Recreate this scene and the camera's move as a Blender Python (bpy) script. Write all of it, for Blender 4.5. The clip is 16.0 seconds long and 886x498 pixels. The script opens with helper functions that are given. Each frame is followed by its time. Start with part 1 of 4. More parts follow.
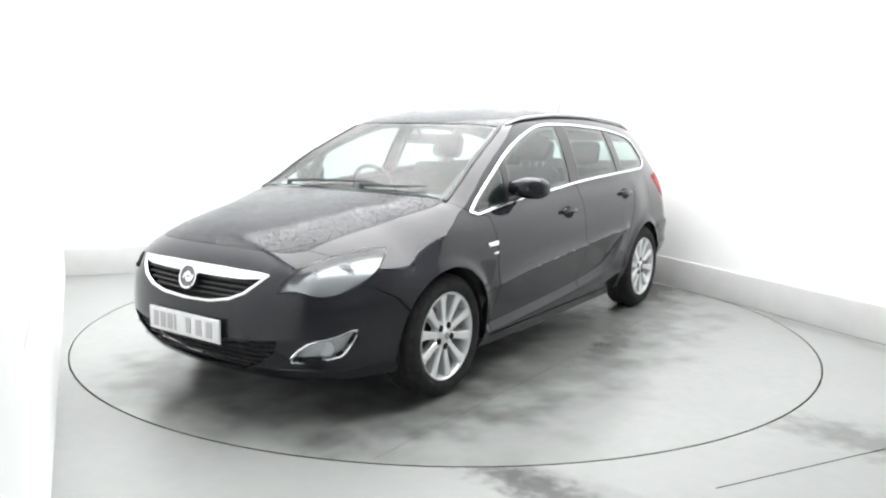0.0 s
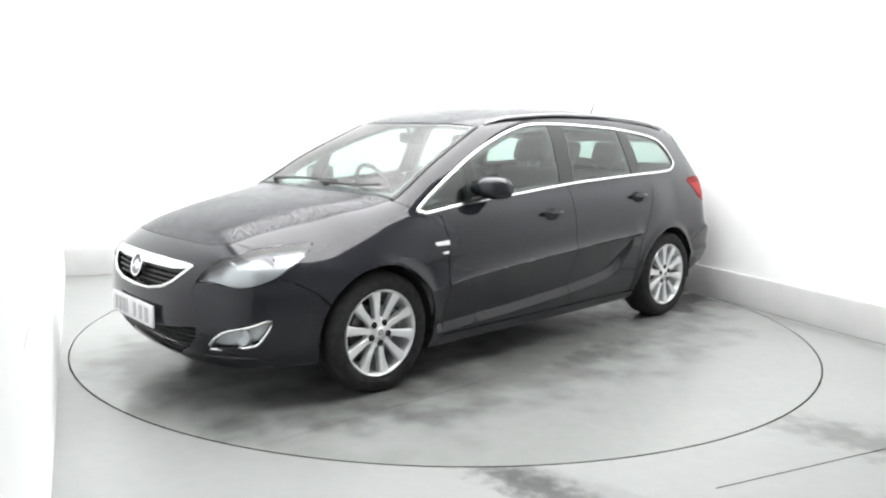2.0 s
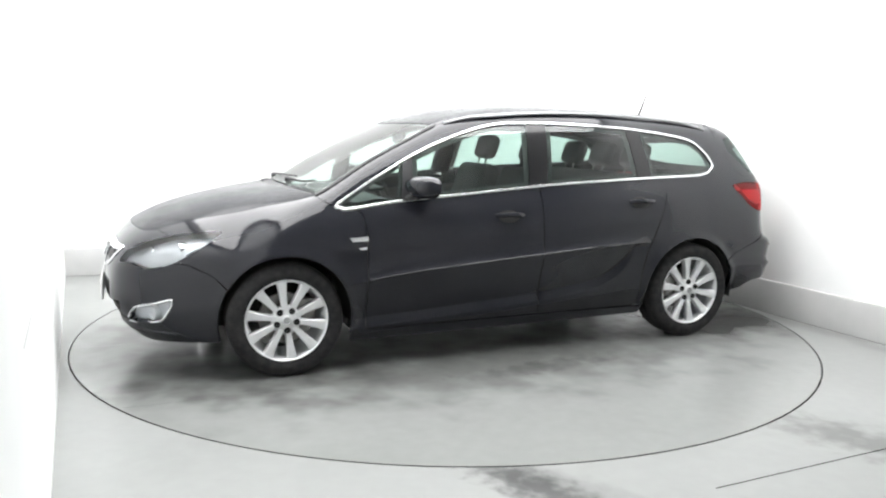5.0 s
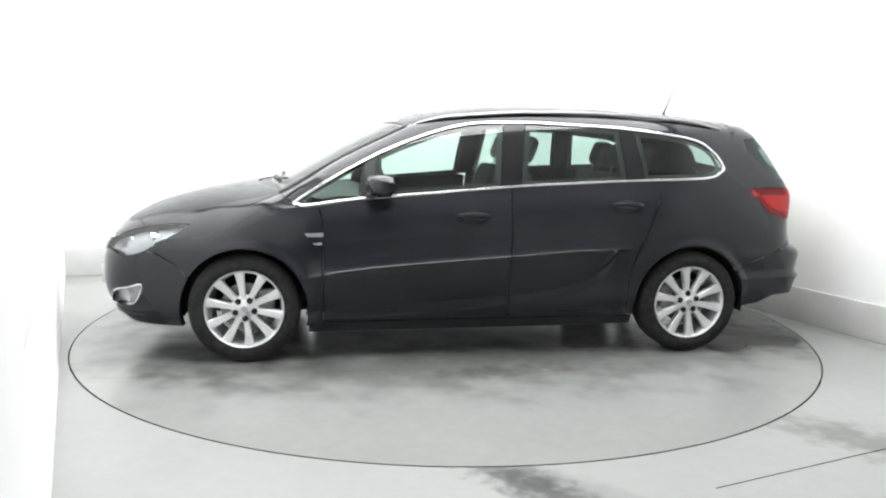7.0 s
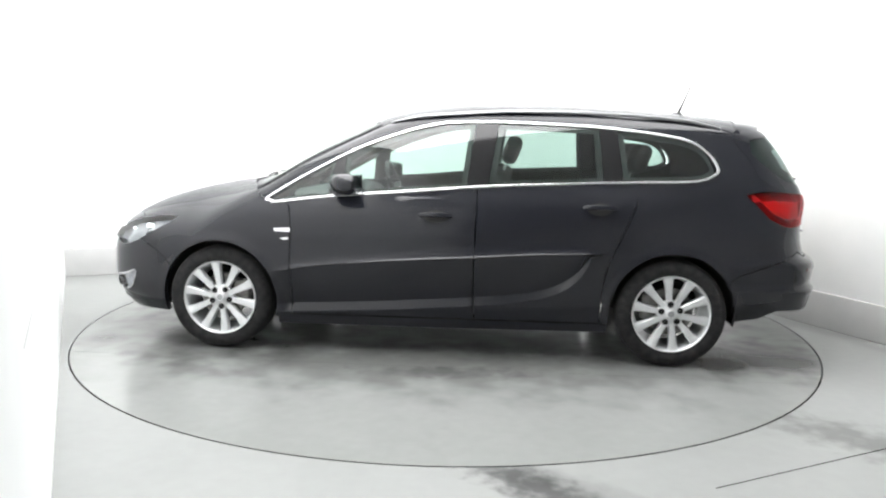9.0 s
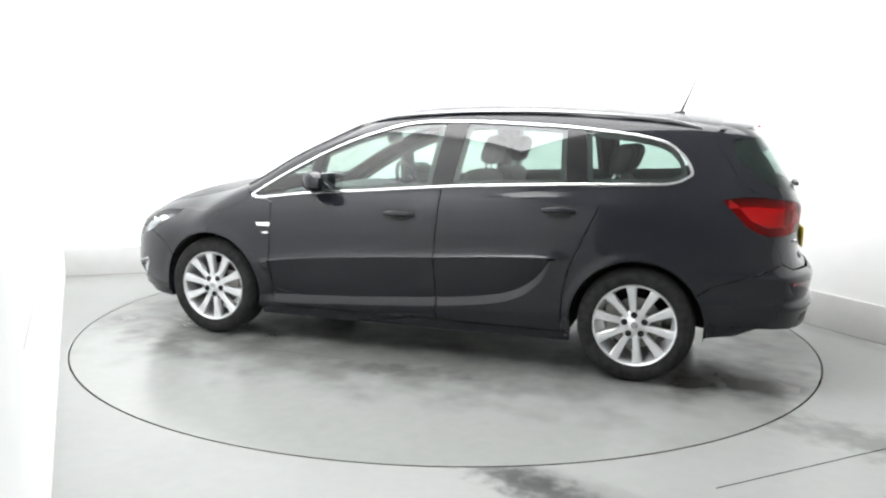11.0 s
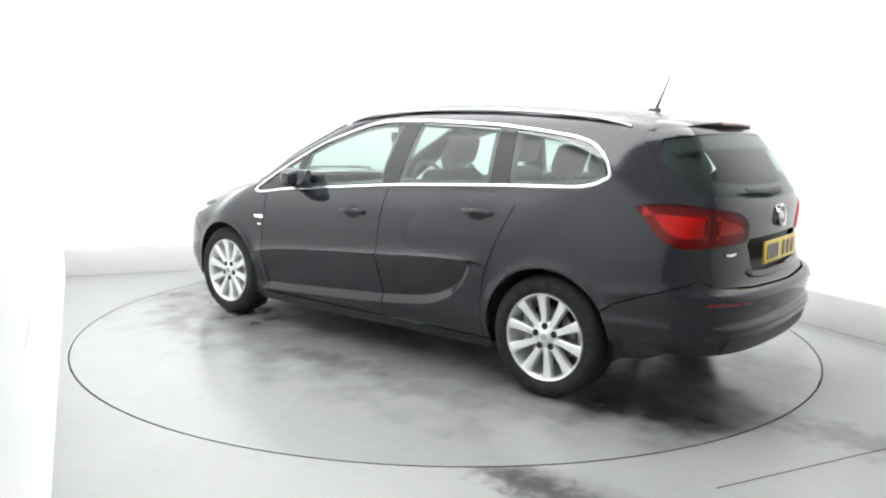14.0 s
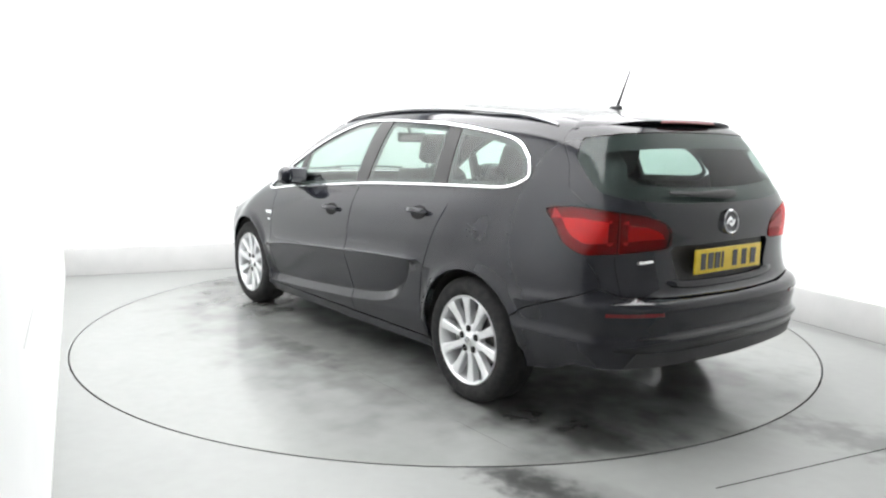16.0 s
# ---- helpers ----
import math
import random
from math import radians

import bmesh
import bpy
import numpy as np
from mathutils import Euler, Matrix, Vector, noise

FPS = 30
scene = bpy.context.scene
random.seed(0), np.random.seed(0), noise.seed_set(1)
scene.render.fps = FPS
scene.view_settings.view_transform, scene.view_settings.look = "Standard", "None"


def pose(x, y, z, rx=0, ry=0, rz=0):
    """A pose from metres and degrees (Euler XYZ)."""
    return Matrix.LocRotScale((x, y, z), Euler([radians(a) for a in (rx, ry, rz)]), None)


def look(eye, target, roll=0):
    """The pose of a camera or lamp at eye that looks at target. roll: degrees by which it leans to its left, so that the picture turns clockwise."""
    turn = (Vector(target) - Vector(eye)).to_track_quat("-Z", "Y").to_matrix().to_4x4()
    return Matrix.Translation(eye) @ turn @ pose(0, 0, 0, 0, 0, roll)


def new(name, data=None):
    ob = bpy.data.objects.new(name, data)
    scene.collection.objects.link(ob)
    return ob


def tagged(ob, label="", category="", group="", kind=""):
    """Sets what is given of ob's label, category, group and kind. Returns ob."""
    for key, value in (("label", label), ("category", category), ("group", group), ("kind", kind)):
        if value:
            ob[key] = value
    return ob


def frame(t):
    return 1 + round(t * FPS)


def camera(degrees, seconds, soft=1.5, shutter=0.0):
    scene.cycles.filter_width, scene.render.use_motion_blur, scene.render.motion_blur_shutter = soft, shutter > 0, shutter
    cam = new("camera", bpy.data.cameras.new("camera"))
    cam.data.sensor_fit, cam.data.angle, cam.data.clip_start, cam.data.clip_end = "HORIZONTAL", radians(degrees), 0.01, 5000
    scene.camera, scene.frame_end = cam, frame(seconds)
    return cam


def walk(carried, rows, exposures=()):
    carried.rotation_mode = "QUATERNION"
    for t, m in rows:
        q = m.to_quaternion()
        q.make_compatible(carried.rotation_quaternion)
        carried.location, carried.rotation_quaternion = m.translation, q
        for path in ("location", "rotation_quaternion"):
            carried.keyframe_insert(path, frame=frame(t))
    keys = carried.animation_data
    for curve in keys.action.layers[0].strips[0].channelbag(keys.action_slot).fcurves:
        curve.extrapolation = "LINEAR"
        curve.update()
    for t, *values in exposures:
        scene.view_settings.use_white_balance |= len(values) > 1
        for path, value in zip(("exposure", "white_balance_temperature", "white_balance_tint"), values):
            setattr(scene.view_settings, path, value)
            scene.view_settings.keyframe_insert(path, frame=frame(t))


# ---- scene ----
cam = camera(60.1, 16.0, soft=2.2)
EYE = Vector((0.0, -5.349, 1.336))
CAM_POSE = look(EYE, EYE + Vector((-0.0048, 0.98842, -0.15164)), 1.014)
walk(cam, [(0.0, CAM_POSE), (16.0, CAM_POSE)], exposures=[(0.0, 0.0), (16.0, 0.0)])

# ---- light: a closed white studio under one broad ceiling diffuser ----
world = bpy.data.worlds.new("studio_world")
scene.world = world
world.use_nodes = True
world.node_tree.nodes["Background"].inputs[0].default_value = (0.9, 0.95, 1.0, 1)
world.node_tree.nodes["Background"].inputs[1].default_value = 0.3
SOFTBOX = 7.1


# ---- materials ----
def principled(name, base, rough=0.5, metal=0.0, coat=0.0, spec=0.5):
    m = bpy.data.materials.new(name)
    m.use_nodes = True
    b = m.node_tree.nodes["Principled BSDF"]
    b.inputs["Base Color"].default_value = (*base, 1)
    b.inputs["Roughness"].default_value = rough
    b.inputs["Metallic"].default_value = metal
    b.inputs["Coat Weight"].default_value = coat
    b.inputs["Coat Roughness"].default_value = 0.04
    b.inputs["Specular IOR Level"].default_value = spec
    return m


def node(m, kind, **sockets):
    n = m.node_tree.nodes.new(kind)
    for key, value in sockets.items():
        n.inputs[key.replace("_", " ")].default_value = value
    return n


def join(m, a, out, b, inp):
    m.node_tree.links.new(a.outputs[out], b.inputs[inp])


def grain(m, scale, low, high, detail=6.0, rough_low=None, rough_high=None, bump=0.0, second=0.0):
    """Colour, gloss and relief that vary with noise at one or two scales, in object space."""
    b = m.node_tree.nodes["Principled BSDF"]
    co = node(m, "ShaderNodeTexCoord")
    n = node(m, "ShaderNodeTexNoise", Scale=scale, Detail=detail)
    join(m, co, "Object", n, "Vector")
    src, out = n, "Fac"
    if second:
        n2 = node(m, "ShaderNodeTexNoise", Scale=second, Detail=3.0)
        join(m, co, "Object", n2, "Vector")
        mx = node(m, "ShaderNodeMath")
        mx.operation = "MULTIPLY_ADD"
        join(m, n2, "Fac", mx, 0)
        mx.inputs[1].default_value = 0.5
        half = node(m, "ShaderNodeMath")
        half.operation = "MULTIPLY"
        half.inputs[1].default_value = 0.5
        join(m, n, "Fac", half, 0)
        join(m, half, 0, mx, 2)
        src, out = mx, 0
    r = node(m, "ShaderNodeValToRGB")
    r.color_ramp.elements[0].position, r.color_ramp.elements[1].position = 0.32, 0.68
    r.color_ramp.elements[0].color, r.color_ramp.elements[1].color = (*low, 1), (*high, 1)
    join(m, src, out, r, "Fac")
    join(m, r, "Color", b, "Base Color")
    if rough_low is not None:
        q = node(m, "ShaderNodeMapRange")
        q.inputs["From Min"].default_value, q.inputs["From Max"].default_value = 0.3, 0.7
        q.inputs["To Min"].default_value, q.inputs["To Max"].default_value = rough_low, rough_high
        join(m, src, out, q, "Value")
        join(m, q, "Result", b, "Roughness")
    if bump:
        k = node(m, "ShaderNodeBump", Strength=bump, Distance=0.01)
        join(m, n, "Fac", k, "Height")
        join(m, k, "Normal", b, "Normal")
    return m


def glass_sheet(name, tint, gloss=0.04, edge=0.85, face=0.07):
    """A thin pane: tinted see-through sheet with a mirror coat by Fresnel."""
    m = bpy.data.materials.new(name)
    m.use_nodes = True
    t = m.node_tree
    t.nodes.remove(t.nodes["Principled BSDF"])
    clear, mirror, fres, mix = node(m, "ShaderNodeBsdfTransparent"), node(m, "ShaderNodeBsdfGlossy"), node(m, "ShaderNodeLayerWeight", Blend=0.5), node(m, "ShaderNodeMixShader")
    clear.inputs["Color"].default_value = (*tint, 1)
    mirror.inputs["Color"].default_value = (1, 1, 1, 1)
    mirror.inputs["Roughness"].default_value = gloss
    power, scale = node(m, "ShaderNodeMath"), node(m, "ShaderNodeMath")
    power.operation, scale.operation = "POWER", "MULTIPLY_ADD"
    power.inputs[1].default_value = 4.5
    scale.inputs[1].default_value, scale.inputs[2].default_value = edge, face
    join(m, fres, "Facing", power, 0)
    join(m, power, 0, scale, 0)
    join(m, scale, 0, mix, 0)
    join(m, clear, 0, mix, 1)
    join(m, mirror, 0, mix, 2)
    join(m, mix, 0, t.nodes["Material Output"], "Surface")
    return m


def glow(name, colour, power):
    m = principled(name, colour)
    b = m.node_tree.nodes["Principled BSDF"]
    b.inputs["Emission Color"].default_value = (*colour, 1)
    b.inputs["Emission Strength"].default_value = power
    return m


M_WALL = grain(principled("white_wall_paint", (0.85, 0.86, 0.86), 0.6), 0.6, (0.82, 0.835, 0.83), (0.87, 0.875, 0.87), second=5.0)
M_CEIL = principled("white_ceiling", (0.85, 0.85, 0.85), 0.8)
M_LIGHT = glow("softbox_diffuser", (1.0, 0.995, 1.0), SOFTBOX)
M_ALU = principled("grey_aluminium", (0.6, 0.6, 0.6), 0.4, 1.0)


def worn_floor(name, low, high, stains_and_shade, wet_low, wet_high):
    """Pale grey floor paint: mottling at two scales, fine speckle, damp patches, dirty stains and painted shade.
    Each patch: (x, y, turn, half length, half width, darkness, speckle scale)."""
    m = principled(name, high, 0.3)
    b = m.node_tree.nodes["Principled BSDF"]
    co = node(m, "ShaderNodeTexCoord")
    n1 = node(m, "ShaderNodeTexNoise", Scale=0.8, Detail=1.0)
    n2 = node(m, "ShaderNodeTexNoise", Scale=14.0, Detail=6.0)
    n3 = node(m, "ShaderNodeTexNoise", Scale=2.6, Detail=3.0)
    for n in (n1, n2, n3):
        join(m, co, "Object", n, "Vector")
    ramp = node(m, "ShaderNodeMix")
    ramp.data_type = "RGBA"
    ramp.inputs[6].default_value, ramp.inputs[7].default_value = (*low, 1), (*high, 1)
    m.node_tree.links.new(n3.outputs["Fac"], ramp.inputs[0])
    fine = node(m, "ShaderNodeMapRange")
    fine.inputs["To Min"].default_value, fine.inputs["To Max"].default_value = 0.93, 1.07
    join(m, n2, "Fac", fine, "Value")
    mul = node(m, "ShaderNodeVectorMath")
    mul.operation = "MULTIPLY"
    m.node_tree.links.new(ramp.outputs[2], mul.inputs[0])
    join(m, fine, "Result", mul, 1)
    colour, slot = mul, "Vector"
    rough = node(m, "ShaderNodeMapRange")
    rough.interpolation_type = "SMOOTHSTEP"
    rough.inputs["From Min"].default_value, rough.inputs["From Max"].default_value = 0.15, 0.85
    rough.inputs["To Min"].default_value, rough.inputs["To Max"].default_value = wet_low, wet_high
    join(m, n1, "Fac", rough, "Value")
    gloss, gslot = rough, "Result"
    for x, y, turn, hl, hw, dark, speck in stains_and_shade:
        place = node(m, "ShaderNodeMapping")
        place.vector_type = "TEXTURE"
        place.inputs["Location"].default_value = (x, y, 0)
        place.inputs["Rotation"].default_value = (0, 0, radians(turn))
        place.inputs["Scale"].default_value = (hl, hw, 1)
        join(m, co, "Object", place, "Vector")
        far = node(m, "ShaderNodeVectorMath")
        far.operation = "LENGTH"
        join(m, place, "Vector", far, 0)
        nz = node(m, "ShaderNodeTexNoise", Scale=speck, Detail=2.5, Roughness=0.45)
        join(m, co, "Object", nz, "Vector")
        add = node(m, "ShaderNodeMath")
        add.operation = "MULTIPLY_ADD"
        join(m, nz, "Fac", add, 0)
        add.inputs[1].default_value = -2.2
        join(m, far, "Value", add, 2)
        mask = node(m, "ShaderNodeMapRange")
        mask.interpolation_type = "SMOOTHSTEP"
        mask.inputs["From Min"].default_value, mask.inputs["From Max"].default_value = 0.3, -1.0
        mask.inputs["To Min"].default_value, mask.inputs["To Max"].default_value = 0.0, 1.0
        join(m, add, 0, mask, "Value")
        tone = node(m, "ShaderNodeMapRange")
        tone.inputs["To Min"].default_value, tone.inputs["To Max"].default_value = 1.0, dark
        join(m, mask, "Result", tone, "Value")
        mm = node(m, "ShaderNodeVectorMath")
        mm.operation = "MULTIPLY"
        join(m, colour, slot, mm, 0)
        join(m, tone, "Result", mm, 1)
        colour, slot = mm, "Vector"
        gg = node(m, "ShaderNodeMapRange")
        gg.inputs["To Min"].default_value = 1.0
        gg.inputs["To Max"].default_value = 0.88
        join(m, mask, "Result", gg, "Value")
        gm = node(m, "ShaderNodeMath")
        gm.operation = "MULTIPLY"
        join(m, gloss, gslot, gm, 0)
        join(m, gg, "Result", gm, 1)
        gloss, gslot = gm, 0
    join(m, colour, slot, b, "Base Color")
    join(m, gloss, gslot, b, "Roughness")
    k = node(m, "ShaderNodeBump", Strength=0.08, Distance=0.004)
    join(m, n2, "Fac", k, "Height")
    join(m, k, "Normal", b, "Normal")
    return m


M_FLOOR = worn_floor("grey_floor_paint", (0.238, 0.246, 0.238), (0.262, 0.27, 0.262), [
    (0.36, -2.60, -47, 0.36, 0.13, 0.2, 16.0), (0.52, -2.62, -40, 0.5, 0.12, 0.72, 9.0), (1.86, -2.06, -42, 0.5, 0.17, 0.5, 12.0), (2.52, 0.1, -65, 0.9, 0.10, 0.72, 7.0)], 0.36, 0.42)
# damp stains; the two car-length patches also paint in the car's shade and dark reflection
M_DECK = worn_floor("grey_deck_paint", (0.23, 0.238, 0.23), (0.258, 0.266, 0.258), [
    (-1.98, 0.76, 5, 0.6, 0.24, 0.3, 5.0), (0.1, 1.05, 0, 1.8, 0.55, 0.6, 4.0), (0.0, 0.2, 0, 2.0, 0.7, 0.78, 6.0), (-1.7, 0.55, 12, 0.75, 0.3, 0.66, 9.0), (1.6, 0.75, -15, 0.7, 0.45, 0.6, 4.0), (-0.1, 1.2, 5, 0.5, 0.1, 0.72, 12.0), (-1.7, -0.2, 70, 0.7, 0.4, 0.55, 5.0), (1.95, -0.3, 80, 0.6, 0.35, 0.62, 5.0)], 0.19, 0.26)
M_BOARD = grain(principled("pale_grey_board", (0.52, 0.52, 0.51), 0.55), 0.9, (0.43, 0.435, 0.43), (0.49, 0.49, 0.485), second=7.0)
M_GREYWALL = grain(principled("pale_unseen_wall", (0.6, 0.6, 0.61), 0.8), 1.0, (0.58, 0.585, 0.59), (0.64, 0.645, 0.65), second=9.0)
M_GAP = principled("dark_gap", (0.024, 0.024, 0.024), 0.9, spec=0.2)


def paint(name, wet):
    """Black car paint under clear coat; wet: rain film and beads on what faces up."""
    m = principled(name, (0.0135, 0.0145, 0.019), 0.5, 0.0, 0.72 if wet else 1.0, 0.0)
    b = m.node_tree.nodes["Principled BSDF"]
    b.inputs["Coat IOR"].default_value = 1.45 if wet else 1.48
    co = node(m, "ShaderNodeTexCoord")
    haze = node(m, "ShaderNodeTexNoise", Scale=5.0, Detail=8.0, Roughness=0.65)
    join(m, co, "Object", haze, "Vector")
    r = node(m, "ShaderNodeMapRange")
    r.inputs["From Min"].default_value, r.inputs["From Max"].default_value = 0.4, 0.7
    r.inputs["To Min"].default_value, r.inputs["To Max"].default_value = (0.1, 0.26) if wet else (0.04, 0.12)
    join(m, haze, "Fac", r, "Value")
    join(m, r, "Result", b, "Coat Roughness")
    bead = node(m, "ShaderNodeTexVoronoi", Scale=105.0 if wet else 45.0)
    join(m, co, "Object", bead, "Vector")
    cut = node(m, "ShaderNodeMapRange")
    cut.inputs["From Min"].default_value, cut.inputs["From Max"].default_value = 0.42, 0.05
    cut.inputs["To Min"].default_value, cut.inputs["To Max"].default_value = 0.0, 1.0
    join(m, bead, "Distance", cut, "Value")
    drops = node(m, "ShaderNodeMath")
    drops.operation = "MULTIPLY"
    join(m, cut, "Result", drops, 0)
    join(m, haze, "Fac", drops, 1)
    k = node(m, "ShaderNodeBump", Strength=0.9 if wet else 0.06, Distance=0.006 if wet else 0.002)
    join(m, drops, 0, k, "Height")
    join(m, k, "Normal", b, "Coat Normal")
    return m


M_PAINT = paint("black_clearcoat_paint", False)
M_PAINT_WET = paint("rain_beaded_black_paint", True)
M_BLACK = principled("black_plastic", (0.035, 0.035, 0.037), 0.45)
M_GLOSS = principled("gloss_black_trim", (0.012, 0.012, 0.013), 0.12)
M_TYRE = grain(principled("tyre_rubber", (0.012, 0.012, 0.012), 0.9, spec=0.2), 30.0, (0.020, 0.020, 0.021), (0.034, 0.034, 0.034), bump=0.1)
M_RIM = grain(principled("silver_alloy", (0.62, 0.63, 0.64), 0.3, 0.45), 12.0, (0.7, 0.71, 0.72), (0.8, 0.81, 0.82))
M_CHROME = principled("chrome", (0.86, 0.87, 0.88), 0.12, 1.0)
M_GLASS = glass_sheet("window_glass", (0.68, 0.80, 0.75))
M_LENS = glass_sheet("lamp_lens", (0.92, 0.94, 0.95), 0.04, 0.45, 0.05)
M_SCREEN = glass_sheet("windscreen_glass", (0.56, 0.65, 0.615), 0.28, 0.45, 0.045)
M_RED = glass_sheet("red_lens", (0.72, 0.035, 0.045), 0.1, 0.35, 0.03)
M_REARGLASS = glass_sheet("tinted_rear_glass", (0.46, 0.56, 0.53), 0.08, 0.5, 0.03)
M_PRIVACY = glass_sheet("grey_tinted_glass", (0.56, 0.67, 0.63))
M_REDBACK = principled("deep_red_plastic", (0.2, 0.008, 0.014), 0.3, 0.0, 0.6)
M_DARKRED = principled("dark_red_reflector", (0.13, 0.006, 0.009), 0.2, 0.0, 0.6)
M_BUCKET = principled("satin_silver_bucket", (0.42, 0.43, 0.44), 0.3, 0.5)
# base colour darkened to stand in for a reflection of the dark car side
M_MIRROR = principled("darkened_mirror", (0.3, 0.31, 0.33), 0.04, 1.0)
M_REFLECT = principled("silvered_reflector", (0.72, 0.73, 0.75), 0.6, 0.1)
M_GREYLENS = principled("grey_lamp_glass", (0.45, 0.46, 0.47), 0.15, 0.5)
M_DISH = principled("grey_enamel_dish", (0.2, 0.2, 0.21), 0.3, 0.3)
M_BADGE = principled("dark_grey_enamel", (0.05, 0.05, 0.055), 0.35)
M_PLATE_INK = principled("grey_plate_ink", (0.46, 0.46, 0.47), 0.4)
M_PLATE_W = grain(principled("white_plate", (0.8, 0.8, 0.8), 0.35), 20.0, (0.74, 0.74, 0.75), (0.82, 0.82, 0.82))
M_PLATE_Y = grain(principled("yellow_plate", (0.75, 0.5, 0.04), 0.35), 20.0, (0.80, 0.57, 0.04), (0.88, 0.66, 0.06))
M_RAIL = principled("satin_silver_rail", (0.35, 0.35, 0.36), 0.28, 1.0)
M_STEEL = grain(principled("brake_steel", (0.25, 0.25, 0.25), 0.45, 0.9), 20.0, (0.18, 0.17, 0.16), (0.32, 0.32, 0.31))
M_LINING = grain(principled("dark_cabin_plastic", (0.04, 0.04, 0.042), 0.7), 40.0, (0.05, 0.05, 0.052), (0.08, 0.08, 0.082))
M_HEAD = principled("pale_headlining", (0.45, 0.45, 0.43), 0.9)
M_CLOTH = grain(principled("charcoal_seat_cloth", (0.05, 0.05, 0.052), 0.85), 60.0, (0.04, 0.04, 0.042), (0.07, 0.07, 0.072), bump=0.2)


# ---- mesh helpers ----
def finish(name, bm, material, parent=None, label="", smooth=True):
    me = bpy.data.meshes.new(name)
    bmesh.ops.recalc_face_normals(bm, faces=bm.faces)
    bm.to_mesh(me)
    bm.free()
    me.materials.append(material)
    for f in me.polygons:
        f.use_smooth = smooth
    if smooth:
        me.set_sharp_from_angle(angle=radians(40))
    ob = new(name, me)
    ob.parent = parent
    return tagged(ob, label)


part = finish


def box(bm, lo, hi, bevel=0.0, m=None):
    r = bmesh.ops.create_cube(bm, size=1.0)
    c, s = (Vector(lo) + Vector(hi)) / 2, Vector(hi) - Vector(lo)
    bmesh.ops.transform(bm, matrix=Matrix.Translation(c) @ Matrix.Diagonal((*s, 1)), verts=r["verts"])
    vs = r["verts"]
    if bevel:
        es = list({e for v in vs for e in v.link_edges})
        q = bmesh.ops.bevel(bm, geom=es, offset=bevel, segments=3, affect="EDGES", profile=0.5)
        vs = list({v for f in q["faces"] for v in f.verts} | {v for v in vs if v.is_valid})
    if m is not None:
        bmesh.ops.transform(bm, matrix=m, verts=vs)
    return vs


def lathe(bm, profile, steps=48, axis="y", m=None, closed=False):
    """Turn a profile of (radius, along) about an axis."""
    rings = []
    for i in range(steps):
        a = 2 * math.pi * i / steps
        c, s = math.cos(a), math.sin(a)
        ring = []
        for r, h in profile:
            p = Vector((r * c, h, r * s)) if axis == "y" else Vector((r * c, r * s, h)) if axis == "z" else Vector((h, r * c, r * s))
            ring.append(bm.verts.new(m @ p if m is not None else p))
        rings.append(ring)
    n = len(profile)
    for i in range(steps):
        a, b = rings[i], rings[(i + 1) % steps]
        for j in range(n if closed else n - 1):
            k = (j + 1) % n
            bm.faces.new((a[j], a[k], b[k], b[j]))
    return bm


def tube(bm, pts, radius, sides=8, closed=False, flat=1.0, ups=None):
    """A rod along points; flat squeezes it along the given up directions."""
    n = len(pts)
    rings = []
    for i in range(n):
        a = pts[(i - 1) % n] if closed or i else pts[0]
        b = pts[(i + 1) % n] if closed or i < n - 1 else pts[-1]
        d = (Vector(b) - Vector(a)).normalized()
        up = Vector(ups[i]) if ups is not None else (Vector((0, 0, 1)) if abs(d.z) < 0.9 else Vector((1, 0, 0)))
        s = d.cross(up).normalized()
        up = s.cross(d)
        r = radius[i] if isinstance(radius, (list, tuple)) else radius
        rings.append([bm.verts.new(Vector(pts[i]) + r * (math.cos(t) * s + flat * math.sin(t) * up)) for t in [2 * math.pi * k / sides for k in range(sides)]])
    for i in range(n if closed else n - 1):
        a, b = rings[i], rings[(i + 1) % n]
        for k in range(sides):
            bm.faces.new((a[k], a[(k + 1) % sides], b[(k + 1) % sides], b[k]))
    if not closed:
        bm.faces.new(rings[0])
        bm.faces.new(rings[-1][::-1])


# ---- the studio ----
A, B, C, D, E, F = (-3.40, 1.345), (-0.62, -4.4), (-1.65, -4.88), (0.06, -8.4), (5.06, -5.01), (1.164, 3.265)
HEIGHT = 3.9
RING = 2.435


def wall(name, p, q, label, material=None):
    p, q = Vector((*p, 0)), Vector((*q, 0))
    d = (q - p).normalized()
    n = Vector((-d.y, d.x, 0))
    if n.dot(Vector((0.5, -1.5, 0)) - p) > 0:
        n = -n
    bm = bmesh.new()
    vs = [bm.verts.new(p + Vector((0, 0, -0.1))), bm.verts.new(q + Vector((0, 0, -0.1))), bm.verts.new(q + n * 0.15 + Vector((0, 0, -0.1))), bm.verts.new(p + n * 0.15 + Vector((0, 0, -0.1)))]
    f = bm.faces.new(vs)
    r = bmesh.ops.extrude_face_region(bm, geom=[f])
    bmesh.ops.translate(bm, vec=(0, 0, HEIGHT + 0.1), verts=[v for v in r["geom"] if isinstance(v, bmesh.types.BMVert)])
    return tagged(finish(name, bm, material or M_WALL, None, label, smooth=False), kind="structure", category="wall")


wall("wall_left", A, B, "bright white plain studio wall")
